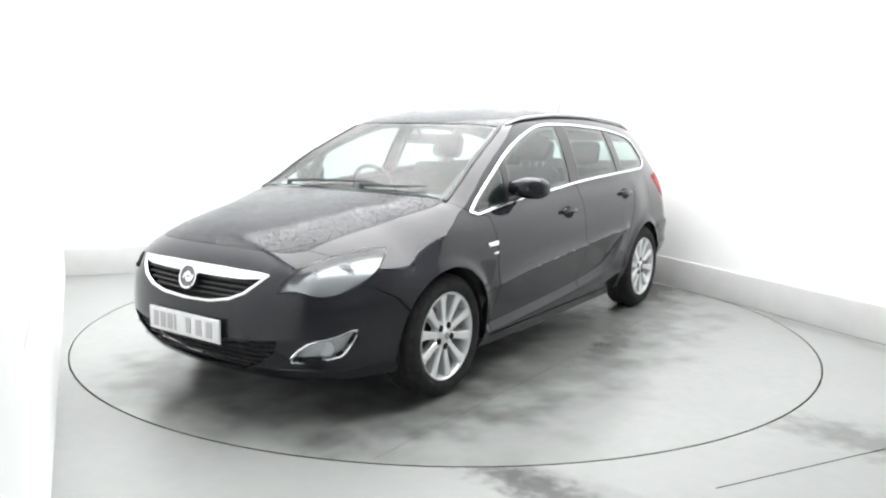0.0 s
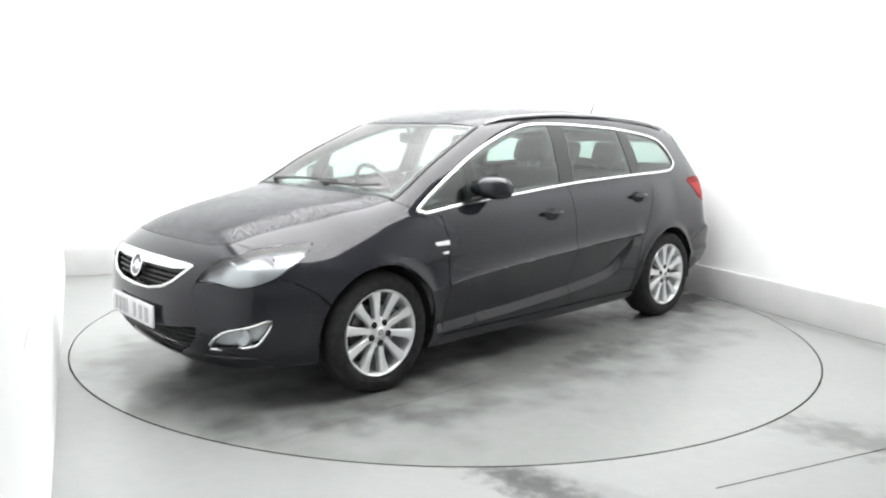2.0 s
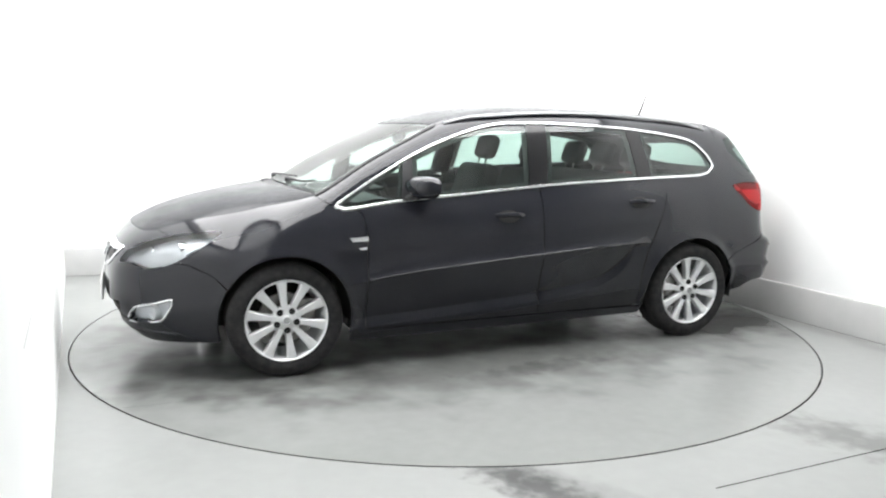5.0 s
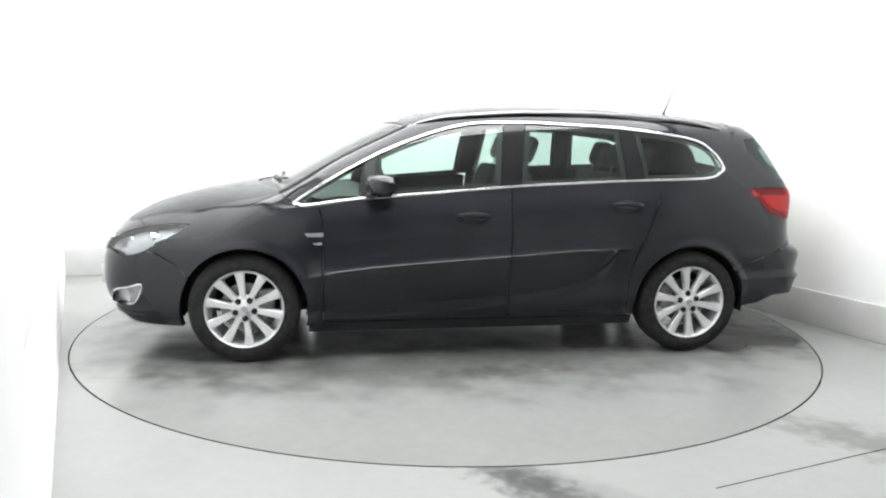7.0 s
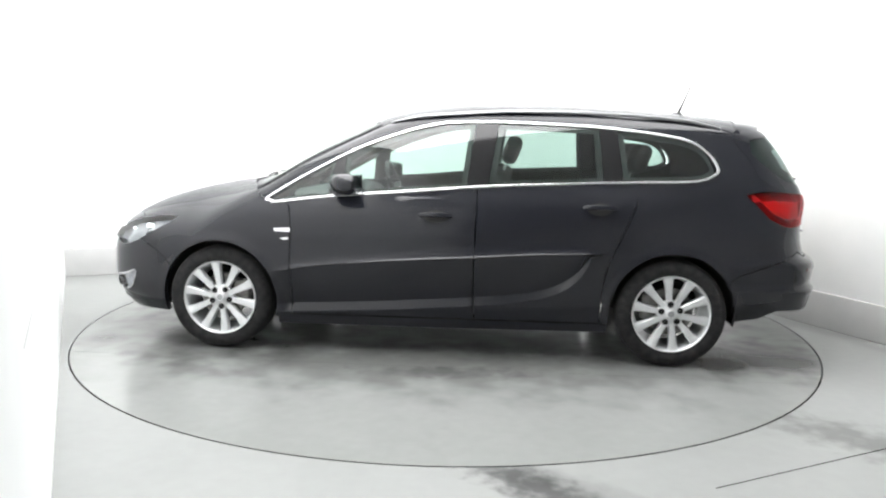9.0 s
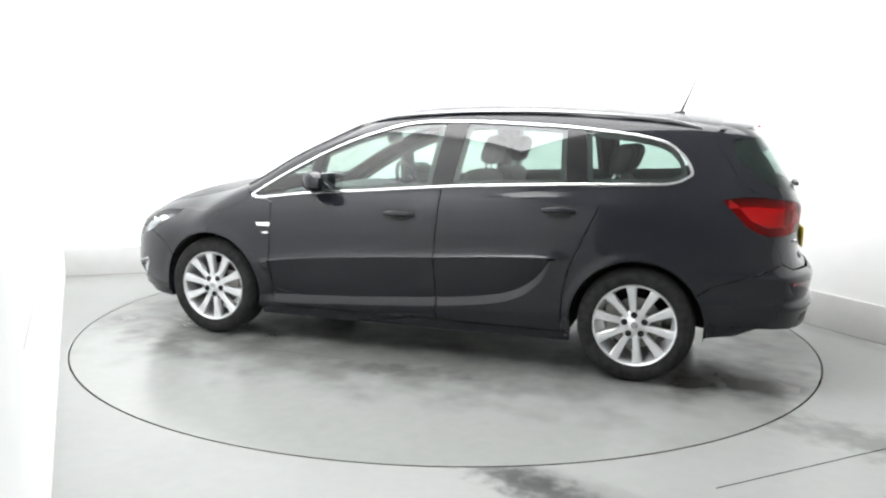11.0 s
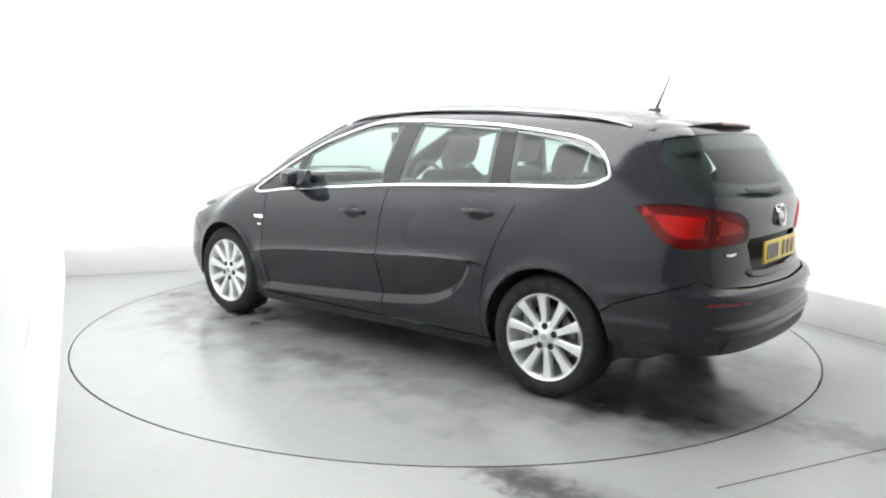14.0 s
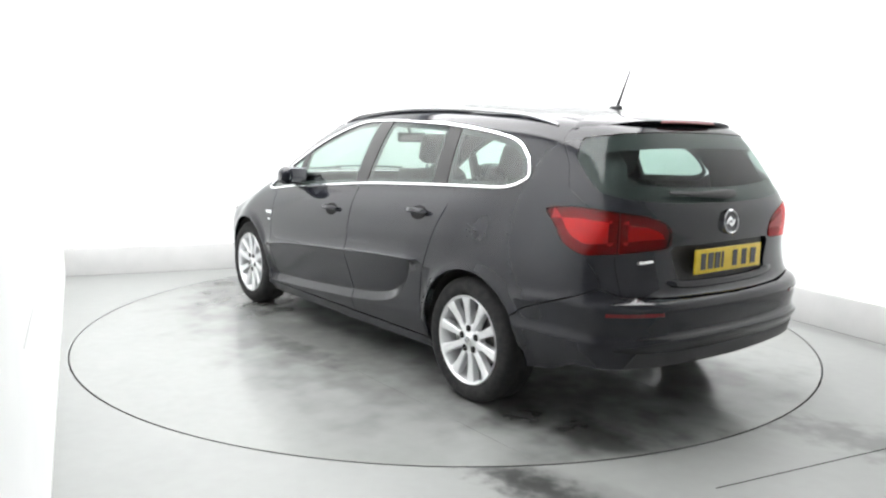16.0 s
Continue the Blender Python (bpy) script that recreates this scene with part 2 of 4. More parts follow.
# a short joint between two wall sheets
run = (Vector(B) - Vector(A)).normalized()
bm = bmesh.new()
box(bm, (0, -0.004, 0.774), (0.99, 0.001, 0.780), 0, Matrix.Translation((-1.4929, -2.5961, 0)) @ Matrix.Rotation(math.atan2(run.y, run.x), 4, "Z"))
part("wall_joint", bm, M_BOARD, bpy.data.objects["wall_left"], "thin joint between wall sheets", smooth=False)
dirs = [(Vector(A) - Vector(F)).normalized(), (Vector(E) - Vector(F)).normalized()]
CORNER = 0.9
G, H = tuple(Vector(F) + dirs[0] * CORNER), tuple(Vector(F) + dirs[1] * CORNER)
wall("wall_back", G, A, "bright white plain studio wall")
wall("wall_right", E, H, "bright white plain studio wall")
# the two run into each other in one sweeping curve
bm = bmesh.new()
arc = [(1 - t) ** 2 * Vector(G) + 2 * t * (1 - t) * Vector(F) + t * t * Vector(H) for t in [i / 24 for i in range(25)]]
cols = [[bm.verts.new((*(p + o * Vector((0.5, 1.0)).normalized() * 0.15), z)) for o, z in ((0, -0.1), (0, HEIGHT), (1, HEIGHT), (1, -0.1))] for p in arc]
for a, b in zip(cols, cols[1:]):
    for k in range(4):
        bm.faces.new((a[k], a[(k + 1) % 4], b[(k + 1) % 4], b[k]))
tagged(finish("wall_corner", bm, M_WALL, None, "white studio wall in a sweeping curve"), kind="structure", category="wall")
wall("wall_return", B, C, "white studio wall beside the camera")
# unseen walls added behind the camera, toned for fill and the car's reflections
wall("wall_side", C, D, "unseen pale grey wall added behind the camera", M_GREYWALL)
wall("wall_front", D, E, "added pale grey wall, unseen behind the camera", M_GREYWALL)

bm = bmesh.new()
bm.faces.new([bm.verts.new((x, y, HEIGHT)) for x, y in ((-6, -10), (8, -10), (8, 8), (-6, 8))])
r = bmesh.ops.extrude_face_region(bm, geom=list(bm.faces))
bmesh.ops.translate(bm, vec=(0, 0, 0.1), verts=[v for v in r["geom"] if isinstance(v, bmesh.types.BMVert)])
tagged(finish("ceiling", bm, M_CEIL, None, "white studio ceiling", smooth=False), kind="structure", category="ceiling")

# floor sheet with a round opening for the turntable
bm = bmesh.new()
N = 128
inner = [bm.verts.new((RING * math.cos(2 * math.pi * i / N), RING * math.sin(2 * math.pi * i / N), 0)) for i in range(N)]
outer = [bm.verts.new((14 * math.cos(2 * math.pi * i / N), 14 * math.sin(2 * math.pi * i / N), 0)) for i in range(N)]
low = [bm.verts.new((v.co.x, v.co.y, -0.08)) for v in inner]
for i in range(N):
    j = (i + 1) % N
    bm.faces.new((inner[i], inner[j], outer[j], outer[i]))
    bm.faces.new((inner[j], inner[i], low[i], low[j]))
bm.faces.new(low)
tagged(finish("floor", bm, M_FLOOR, None, "pale grey painted studio floor, damp and stained", smooth=False), kind="structure", category="floor")

turntable = tagged(new("turntable"), "round pale grey vehicle turntable flush with the floor", "turntable")
JOINTS = (-1.35, -0.05, 1.12)                       # joints of the deck plates, across the car's heading
lines = (-9.0,) + JOINTS + (9.0,)
for a, b in zip(lines, lines[1:]):
    bm = bmesh.new()
    R = RING - 0.010
    lo, hi = max(a + 0.001, -R), min(b - 0.001, R)
    ts = [lo + (hi - lo) * (0.5 - 0.5 * math.cos(math.pi * i / 40)) for i in range(41)]
    up = [(t, math.sqrt(max(R * R - t * t, 0))) for t in ts]
    pts = [(y, t) for t, y in up] + [(-y, t) for t, y in up[::-1]]
    vs = []
    for p in pts:
        if not vs or (Vector(p) - Vector(vs[-1])).length > 1e-4:
            vs.append(p)
    f = bm.faces.new([bm.verts.new((x, y, -0.02)) for x, y in vs])
    r = bmesh.ops.extrude_face_region(bm, geom=[f])
    bmesh.ops.translate(bm, vec=(0, 0, 0.02), verts=[v for v in r["geom"] if isinstance(v, bmesh.types.BMVert)])
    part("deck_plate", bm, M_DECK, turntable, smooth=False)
bm = bmesh.new()
lathe(bm, [(RING - 0.010, 0.0005), (RING - 0.007, 0.0005), (RING - 0.007, -0.06), (RING - 0.010, -0.06)], 128, "z", None, True)
part("edge_band", bm, M_GAP, turntable, "dark steel edge band", smooth=False)

# joint between the floor sheets, parallel to the back wall
floor_ob = bpy.data.objects["floor"]


def joint(name, p, q, w, owner):
    d = (Vector(q) - Vector(p)).normalized() * 0.5 * w
    n = Vector((-d.y, d.x))
    bm = bmesh.new()
    bm.faces.new([bm.verts.new((*v, 0.0008)) for v in (Vector(p) - n, Vector(q) - n, Vector(q) + n, Vector(p) + n)])
    part(name, bm, M_GAP, owner, smooth=False)


joint("floor_joint", (1.05, -2.575), (3.35, -1.497), 0.007, floor_ob)

# low pale grey kerb board along the foot of the back and right walls, with a dark joint to the floor
foot = [Vector(A)] + arc + [Vector(E)]
for first, last in ((0, 1), (1, len(foot) - 2), (len(foot) - 2, len(foot) - 1)):
    pts = foot[first:last + 1]
    bm = bmesh.new()
    cols = []
    for i, p in enumerate(pts):
        d = (pts[min(i + 1, len(pts) - 1)] - pts[max(i - 1, 0)]).normalized()
        n = Vector((d.y, -d.x))
        cols.append([bm.verts.new((*(p + n * o), z)) for o, z in ((-0.01, 0.0), (0.018, 0.0), (0.018, 0.240), (0.014, 0.248), (0.004, 0.25), (-0.01, 0.25))])
    for a, b in zip(cols, cols[1:]):
        for k in range(6):
            bm.faces.new((a[k], a[(k + 1) % 6], b[(k + 1) % 6], b[k]))
    board = tagged(finish("baseboard", bm, M_BOARD, None, "pale grey kerb board along the foot of the wall"), kind="structure", category="baseboard")
    for p, q in zip(pts, pts[1:]):
        d = (q - p).normalized()
        n = Vector((d.y, -d.x)) * 0.021
        joint("floor_joint", p + n, q + n, 0.006, board)

# broad diffuser under the ceiling
along = Vector((0.424, -0.906, 0))
across = Vector((0.906, 0.424, 0))


def softbox(c, w, l, material, label):
    ob = tagged(new("ceiling_light"), label, "light")
    ob.matrix_world = Matrix.Translation((c[0], c[1], HEIGHT)) @ Matrix.Rotation(math.atan2(along.y, along.x), 4, "Z")
    bm = bmesh.new()
    box(bm, (-l / 2, -w / 2, -0.1), (l / 2, w / 2, -0.08))
    part("diffuser", bm, material, ob, smooth=False)
    bm = bmesh.new()
    for s in (-1, 1):
        box(bm, (-l / 2 - 0.03, s * w / 2 - 0.03, -0.12), (l / 2 + 0.03, s * w / 2 + 0.03, 0.0))
        box(bm, (s * l / 2 - 0.03, -w / 2 + 0.031, -0.119), (s * l / 2 + 0.03, w / 2 - 0.031, 0.0))
    part("frame", bm, M_ALU, ob, smooth=False)
    return ob


softbox(along * -0.05, 4.72, 4.6, M_LIGHT, "one broad white diffuser that fills the studio ceiling")

# ---- the car's form: one smooth body, from which each panel takes its curve ----
def curve(*pts):
    """A smooth monotone curve through (x, value) pairs."""
    q = np.array(sorted(pts), float)
    x, y = q[:, 0], q[:, 1]
    h, d = np.diff(x), np.diff(y) / np.diff(x)
    m = np.zeros(len(x))
    m[0], m[-1] = d[0], d[-1]
    for i in range(1, len(x) - 1):
        if d[i - 1] * d[i] > 0:
            a, b = 2 * h[i] + h[i - 1], h[i] + 2 * h[i - 1]
            m[i] = (a + b) / (a / d[i - 1] + b / d[i])

    def f(v):
        v = np.asarray(v, float)
        i = np.clip(np.searchsorted(x, v) - 1, 0, len(x) - 2)
        t = (v - x[i]) / h[i]
        inside = (2 * t**3 - 3 * t**2 + 1) * y[i] + (t**3 - 2 * t**2 + t) * h[i] * m[i] + (3 * t**2 - 2 * t**3) * y[i + 1] + (t**3 - t**2) * h[i] * m[i + 1]
        return np.where(v < x[0], y[0] + (v - x[0]) * m[0], np.where(v > x[-1], y[-1] + (v - x[-1]) * m[-1], inside))
    return f


AXLE = 1.3425
WHEEL_R, ARCH_R, AXLE_Z = 0.315, 0.358, 0.312
TOP = curve((2.4, 0.58), (2.27, 0.67), (2.2, 0.728), (2.1, 0.79), (1.9, 0.878), (1.54, 0.968), (1.28, 1.008), (1.18, 1.03), (1.05, 1.095), (0.945, 1.158), (0.64, 1.328), (0.416, 1.424), (0.2, 1.474), (0.03, 1.496), (-0.36, 1.517), (-0.76, 1.513), (-1.18, 1.493), (-1.6, 1.460), (-1.9, 1.418), (-2.3, 1.36))
PLAN = curve((2.4, 0.74), (2.0, 0.82), (1.7, 0.862), (1.34, 0.888), (0.9, 0.892), (0.0, 0.895), (-0.9, 0.895), (-1.34, 0.89), (-1.8, 0.855), (-2.1, 0.80), (-2.45, 0.72))
NOSE = curve((0.15, 2.06), (0.22, 2.155), (0.3, 2.215), (0.42, 2.255), (0.55, 2.25), (0.62, 2.232), (0.7, 2.195), (0.8, 2.125), (1.0, 1.97))
TAIL = curve((0.2, -2.17), (0.3, -2.235), (0.42, -2.268), (0.455, -2.285), (0.48, -2.258), (0.545, -2.268), (0.6, -2.272), (0.622, -2.258), (0.645, -2.214), (0.70, -2.192), (0.74, -2.183), (0.83, -2.178), (0.95, -2.185), (1.02, -2.165), (1.1, -2.12), (1.25, -2.025), (1.36, -1.945), (1.5, -1.84))
INSET = curve((-0.9, 0.12), (-0.78, 0.075), (-0.68, 0.035), (-0.5, 0.015), (-0.35, 0.003), (-0.25, 0.003), (-0.18, 0.012), (-0.11, 0.03), (-0.05, 0.055), (0.0, 0.082), (0.15, 0.138), (0.3, 0.205), (0.4, 0.26), (0.55, 0.36))
INSET_REAR = curve((-0.9, 0.12), (-0.78, 0.075), (-0.68, 0.035), (-0.5, 0.018), (-0.36, 0.02), (-0.25, 0.032), (-0.11, 0.058), (0.0, 0.086), (0.15, 0.138), (0.3, 0.205), (0.4, 0.26), (0.55, 0.36))
SWEEP = curve((-0.4, 0.0), (0.1, 0.08), (0.5, 0.2), (0.9, 0.08), (1.2, 0.08), (1.6, 0.25), (2.4, 0.2))
CROWN = curve((-2.2, 0.06), (0.0, 0.065), (0.6, 0.036), (1.1, 0.030), (1.6, 0.068), (2.1, 0.05), (2.3, 0.02))


CREASE = curve((1.05, 0.485), (0.98, 0.497), (0.832, 0.527), (0.46, 0.568), (-0.208, 0.617), (-0.58, 0.645), (-0.8, 0.655), (-0.95, 0.66))
BLADE = curve((1.05, 0.285), (0.417, 0.322), (0.114, 0.344), (-0.289, 0.379), (-0.586, 0.425), (-0.726, 0.483), (-0.81, 0.556), (-0.87, 0.64), (-0.95, 0.72))


def belt(x):
    return 0.922 + (1.04 - x) * 0.056


def smoothstep(a, b, v):
    t = np.clip((v - a) / (b - a), 0, 1)
    return t * t * (3 - 2 * t)


def half_width(x, z):
    zeta = z - belt(x)
    hip = smoothstep(-1.1, -1.5, x)
    w = PLAN(x) - (1 - hip) * INSET(zeta) - hip * INSET_REAR(zeta)
    w = w - 0.085 * smoothstep(-0.45, 0.4, zeta) * np.clip((-0.5 - x) / 1.1, 0, 2) ** 2
    # scooped flank between two sweeping lines over the doors
    zu, zl = CREASE(x), BLADE(x)
    fade = smoothstep(1.05, 0.88, x) * smoothstep(-1.0, -0.84, x)
    span = np.maximum(zu - zl, 0.02)
    s = (zu - z) / span
    deep = 0.024 + 0.03 * np.clip(span / 0.16, 0, 1)
    up = np.clip(z - zu, 0, 1)
    ridge = 0.013 * np.exp(-up / 0.016) + 0.019 * np.exp(-up / 0.05)
    dip = np.where(s < 0, ridge, np.where(s < 1, 0.024 - deep * s, (0.024 - deep) * np.clip(1 - (s - 1) * span / 0.05, 0, 1)))
    w = w + fade * dip
    # rear bumper: a shelf along its top and a crease on its flank
    back = smoothstep(-1.6, -1.72, x)
    for z0, lift, soft in ((0.60 + 0.07 * np.clip(-1.7 - x, 0, 0.4), 0.014, 0.03), (0.452, 0.016, 0.03)):
        d = z - z0
        w = w + back * lift * np.where(d > 0, np.exp(-((d / soft) ** 2)), np.exp(-np.abs(d) / 0.09))
    # wheel arch lips
    for ax in (AXLE, -AXLE):
        r = np.hypot(x - ax, z - AXLE_Z)
        w = w + 0.016 * np.exp(-((r - ARCH_R) / 0.035) ** 2) * (z > 0.2)
    return w


def body(p):
    x, y, z = p[..., 0], np.abs(p[..., 1]), p[..., 2]
    g = [(y - half_width(x, z)) * 0.95]
    g.append((x - (NOSE(z) - 0.20 * y**2 - 1.05 * y**6)) * 0.8)
    g.append(((TAIL(z) + 0.13 * y**2 + 0.45 * y**6) - x) * 0.85)
    xe = x + SWEEP(x) * y**2
    g.append((z - (TOP(xe) - CROWN(x) * (0.35 * (y / 0.6) ** 2 + 0.65 * (y / 0.6) ** 4))) * 0.85)
    k = 0.022
    g = np.stack(g)
    m = g.max(0)
    return m + k * np.log(np.exp((g - m) / k).sum(0))


def slope(p, h=2e-3):
    n = np.stack([body(p + h * np.eye(3)[i]) - body(p - h * np.eye(3)[i]) for i in range(3)], -1)
    return n / np.linalg.norm(n, axis=-1, keepdims=True)


def cast(o, d, near=0.0, far=3.0):
    """Where rays from outside first meet the body."""
    o, d = np.broadcast_arrays(np.asarray(o, float), np.asarray(d, float))
    lo, hi = np.full(o.shape[:-1], near), np.full(o.shape[:-1], near)
    found = np.zeros(o.shape[:-1], bool)
    for s in np.linspace(near, far, 121)[1:]:
        inside = body(o + s * d) < 0
        first = inside & ~found
        hi = np.where(first, s, hi)
        lo = np.where(~found & ~inside, s, lo)
        found |= inside
    for _ in range(22):
        mid = (lo + hi) / 2
        inside = body(o + mid[..., None] * d) < 0
        hi, lo = np.where(inside, mid, hi), np.where(inside, lo, mid)
    return o + np.where(found, (lo + hi) / 2, far)[..., None] * d


XF, XR = 1.1, -1.5


def from_round(q):
    """Points on the body from (u, z): u runs along the flank and round nose and tail."""
    q = np.asarray(q, float)
    u, z = q[..., 0], q[..., 1]
    over = np.where(u > XF, u - XF, np.where(u < XR, u - XR, 0.0))
    c = np.clip(u, XR, XF)
    dx, dy = np.sin(over), np.cos(over)
    d = np.stack([-dx, -dy, 0 * z], -1)
    o = np.stack([c + 2 * dx, 2 * dy, z], -1)
    return cast(o, d, 0, 2.0)


def to_round(p):
    p = np.asarray(p, float)
    x, y = p[..., 0], np.abs(p[..., 1])
    u = np.where(x > XF, XF + np.arctan2(x - XF, y), np.where(x < XR, XR - np.arctan2(XR - x, y), x))
    return np.stack([u, p[..., 2]], -1)


def from_top(q):
    q = np.asarray(q, float)
    o = np.stack([q[..., 0], q[..., 1], 0 * q[..., 0] + 2.0], -1)
    return cast(o, np.array([0, 0, -1.0]), 0, 1.9)


def to_top(p):
    return np.asarray(p, float)[..., :2]


def SIDE(*pts):
    """Points of the left flank from (x, z)."""
    q = np.array(pts, float)
    return cast(np.stack([q[:, 0], 0 * q[:, 0] + 2.0, q[:, 1]], -1), np.array([0, -1.0, 0]), 0, 2.0)


def FRONT(*pts):
    q = np.array(pts, float)
    return cast(np.stack([0 * q[:, 0] + 3.5, q[:, 0], q[:, 1]], -1), np.array([-1.0, 0, 0]), 0, 3.0)


def REAR(*pts):
    q = np.array(pts, float)
    return cast(np.stack([0 * q[:, 0] - 3.5, q[:, 0], q[:, 1]], -1), np.array([1.0, 0, 0]), 0, 3.0)


def OVER(*pts):
    return from_top(np.array(pts, float))
# ---- panels cut out of the body's form ----
from mathutils.geometry import delaunay_2d_cdt
FROM = {"round": from_round, "top": from_top}
TO = {"round": to_round, "top": to_top}


def dense(q, step=0.03, close=True):
    q = np.asarray(q, float)
    out = []
    n = len(q)
    for i in range(n if close else n - 1):
        a, b = q[i], q[(i + 1) % n]
        k = max(1, int(np.linalg.norm(b - a) / step))
        out += [a + (b - a) * j / k for j in range(k)]
    if not close:
        out.append(q[-1])
    return np.array(out)


def bend(q, close=False, steps=6):
    """A smooth curve through points."""
    q = np.asarray(q, float)
    n = len(q)
    out = []
    for i in range(n if close else n - 1):
        p = [q[(i + k) % n] if close else q[min(max(i + k, 0), n - 1)] for k in (-1, 0, 1, 2)]
        for j in range(steps):
            t = j / steps
            out.append(0.5 * (2 * p[1] + (p[2] - p[0]) * t + (2 * p[0] - 5 * p[1] + 4 * p[2] - p[3]) * t**2 + (3 * p[1] - p[0] - 3 * p[2] + p[3]) * t**3))
    if not close:
        out.append(q[-1])
    return np.array(out)


def inside_poly(p, poly):
    x, y = p[:, 0], p[:, 1]
    r = np.zeros(len(p), bool)
    for a, b in zip(poly, np.roll(poly, -1, 0)):
        c = (a[1] > y) != (b[1] > y)
        with np.errstate(divide="ignore", invalid="ignore"):
            r ^= c & (x < (b[0] - a[0]) * (y - a[1]) / (b[1] - a[1]) + a[0])
    return r


def area(q):
    return 0.5 * np.sum(q[:, 0] * np.roll(q[:, 1], -1) - np.roll(q[:, 0], -1) * q[:, 1])


def shrink(q, gap):
    """Draw a loop in by a gap."""
    if not gap:
        return q
    d = np.roll(q, -1, 0) - q
    n = np.stack([-d[:, 1], d[:, 0]], -1) / (np.linalg.norm(d, axis=1, keepdims=True) + 1e-9)
    if area(q) < 0:
        n = -n
    m = n + np.roll(n, 1, 0)
    m /= np.maximum(np.linalg.norm(m, axis=1, keepdims=True), 0.3)
    return q + gap * m


def clip(q, a, b):
    """The part of a loop left of the line from a to b."""
    a, b = np.array(a, float), np.array(b, float)
    side = lambda p: (b[0] - a[0]) * (p[1] - a[1]) - (b[1] - a[1]) * (p[0] - a[0])
    out = []
    for p, r in zip(q, np.roll(q, -1, 0)):
        s, t = side(p), side(r)
        if s >= 0:
            out.append(p)
        if s * t < 0:
            out.append(p + (r - p) * s / (s - t))
    return np.array(out)


def sheet(loops, way, h=0.03, gap=0.001, off=0.0, flange=0.012, off_fn=None, ridges=()):
    """Vertices, normals and faces of a patch of the body inside a loop, less the holes that follow it."""
    loops = [shrink(dense(q), gap if i == 0 else -gap) for i, q in enumerate(loops)]
    lo, hi = loops[0].min(0), loops[0].max(0)
    gx, gy = np.meshgrid(np.arange(lo[0] + h / 2, hi[0], h), np.arange(lo[1] + h / 2, hi[1], h))
    gx = gx + (np.arange(gx.shape[0]) % 2)[:, None] * h / 2
    pts = np.stack([gx.ravel(), gy.ravel()], -1)
    keep = inside_poly(pts, loops[0])
    for q in loops[1:]:
        keep &= ~inside_poly(pts, q)
    edge = np.concatenate(loops)
    extra, links = [], []
    for q in ridges:
        q = dense(q, 0.012, False)
        ok = inside_poly(q, shrink(loops[0], 0.004))
        for i in range(len(q)):
            if ok[i]:
                extra.append(q[i])
                if i and ok[i - 1]:
                    links.append((len(edge) + len(extra) - 2, len(edge) + len(extra) - 1))
    if extra:
        edge = np.concatenate([edge, np.array(extra)])
    if len(pts):
        d = np.array([np.min(np.hypot(*(edge - p).T)) for p in pts])
        keep &= d > 0.35 * h
    pts = pts[keep]
    edges, n = list(links), 0
    for q in loops:
        edges += [(n + i, n + (i + 1) % len(q)) for i in range(len(q))]
        n += len(q)
    co, _, fs, *_ = delaunay_2d_cdt([Vector(p) for p in edge] + [Vector(p) for p in pts], edges, [], 0, 1e-5)
    co = np.array([tuple(c) for c in co])
    fs = np.array([f for f in fs if len(f) == 3])
    mid = co[fs].mean(1)
    keep = inside_poly(mid, loops[0])
    for q in loops[1:]:
        keep &= ~inside_poly(mid, q)
    fs = fs[keep]
    p = FROM[way](co)
    nm = slope(p)
    shift = off if off_fn is None else off_fn(p)
    p = p + nm * (np.asarray(shift).reshape(-1, 1) if np.ndim(shift) else shift)
    g = np.cross(p[fs[:, 1]] - p[fs[:, 0]], p[fs[:, 2]] - p[fs[:, 0]])
    flip = (g * nm[fs].mean(1)).sum(1) < 0
    fs[flip] = fs[flip][:, ::-1]
    verts, normals, faces = [tuple(v) for v in p], [tuple(v) for v in nm], [tuple(int(i) for i in f) for f in fs]
    if flange:
        half = {}
        for f in faces:
            for a, b in zip(f, f[1:] + f[:1]):
                half[(a, b)] = 1
        rim = [e for e in half if (e[1], e[0]) not in half]
        for a, b in rim:
            t = p[b] - p[a]
            s = np.cross(t, nm[a] + nm[b])
            s = s / (np.linalg.norm(s) + 1e-9)
            k = len(verts)
            verts += [tuple(p[b]), tuple(p[a]), tuple(p[a] - flange * nm[a]), tuple(p[b] - flange * nm[b])]
            normals += [tuple(s)] * 4
            faces.append((k, k + 1, k + 2, k + 3))
    return verts, normals, faces


def panel(name, loops, material, way="round", parent=None, label="", sides="left", **kw):
    """A part shaped as a patch of the body. sides: left, right, or both in one mesh."""
    key = kw.pop("in_2d", False)
    loops = loops if isinstance(loops, list) else [loops]
    loops = [q if key else TO[way](q) for q in loops]
    v, n, f = sheet(loops, way, **kw)
    v, n = np.array(v), np.array(n)
    V, NN, FF = [], [], []
    if sides in ("left", "both"):
        V.append(v), NN.append(n)
        FF += f
    if sides in ("right", "both"):
        k = sum(len(a) for a in V)
        V.append(v * (1, -1, 1)), NN.append(n * (1, -1, 1))
        FF += [tuple(k + i for i in q[::-1]) for q in f]
    V, NN = np.concatenate(V), np.concatenate(NN)
    me = bpy.data.meshes.new(name)
    me.from_pydata([tuple(a) for a in V], [], FF)
    me.materials.append(material)
    for q in me.polygons:
        q.use_smooth = True
    me.normals_split_custom_set_from_vertices([tuple(a) for a in NN])
    ob = new(name, me)
    ob.parent = parent or car
    return tagged(ob, label)


def pair(name, loops, material, **kw):
    return [panel(name, loops, material, sides=s, **kw) for s in ("left", "right")]


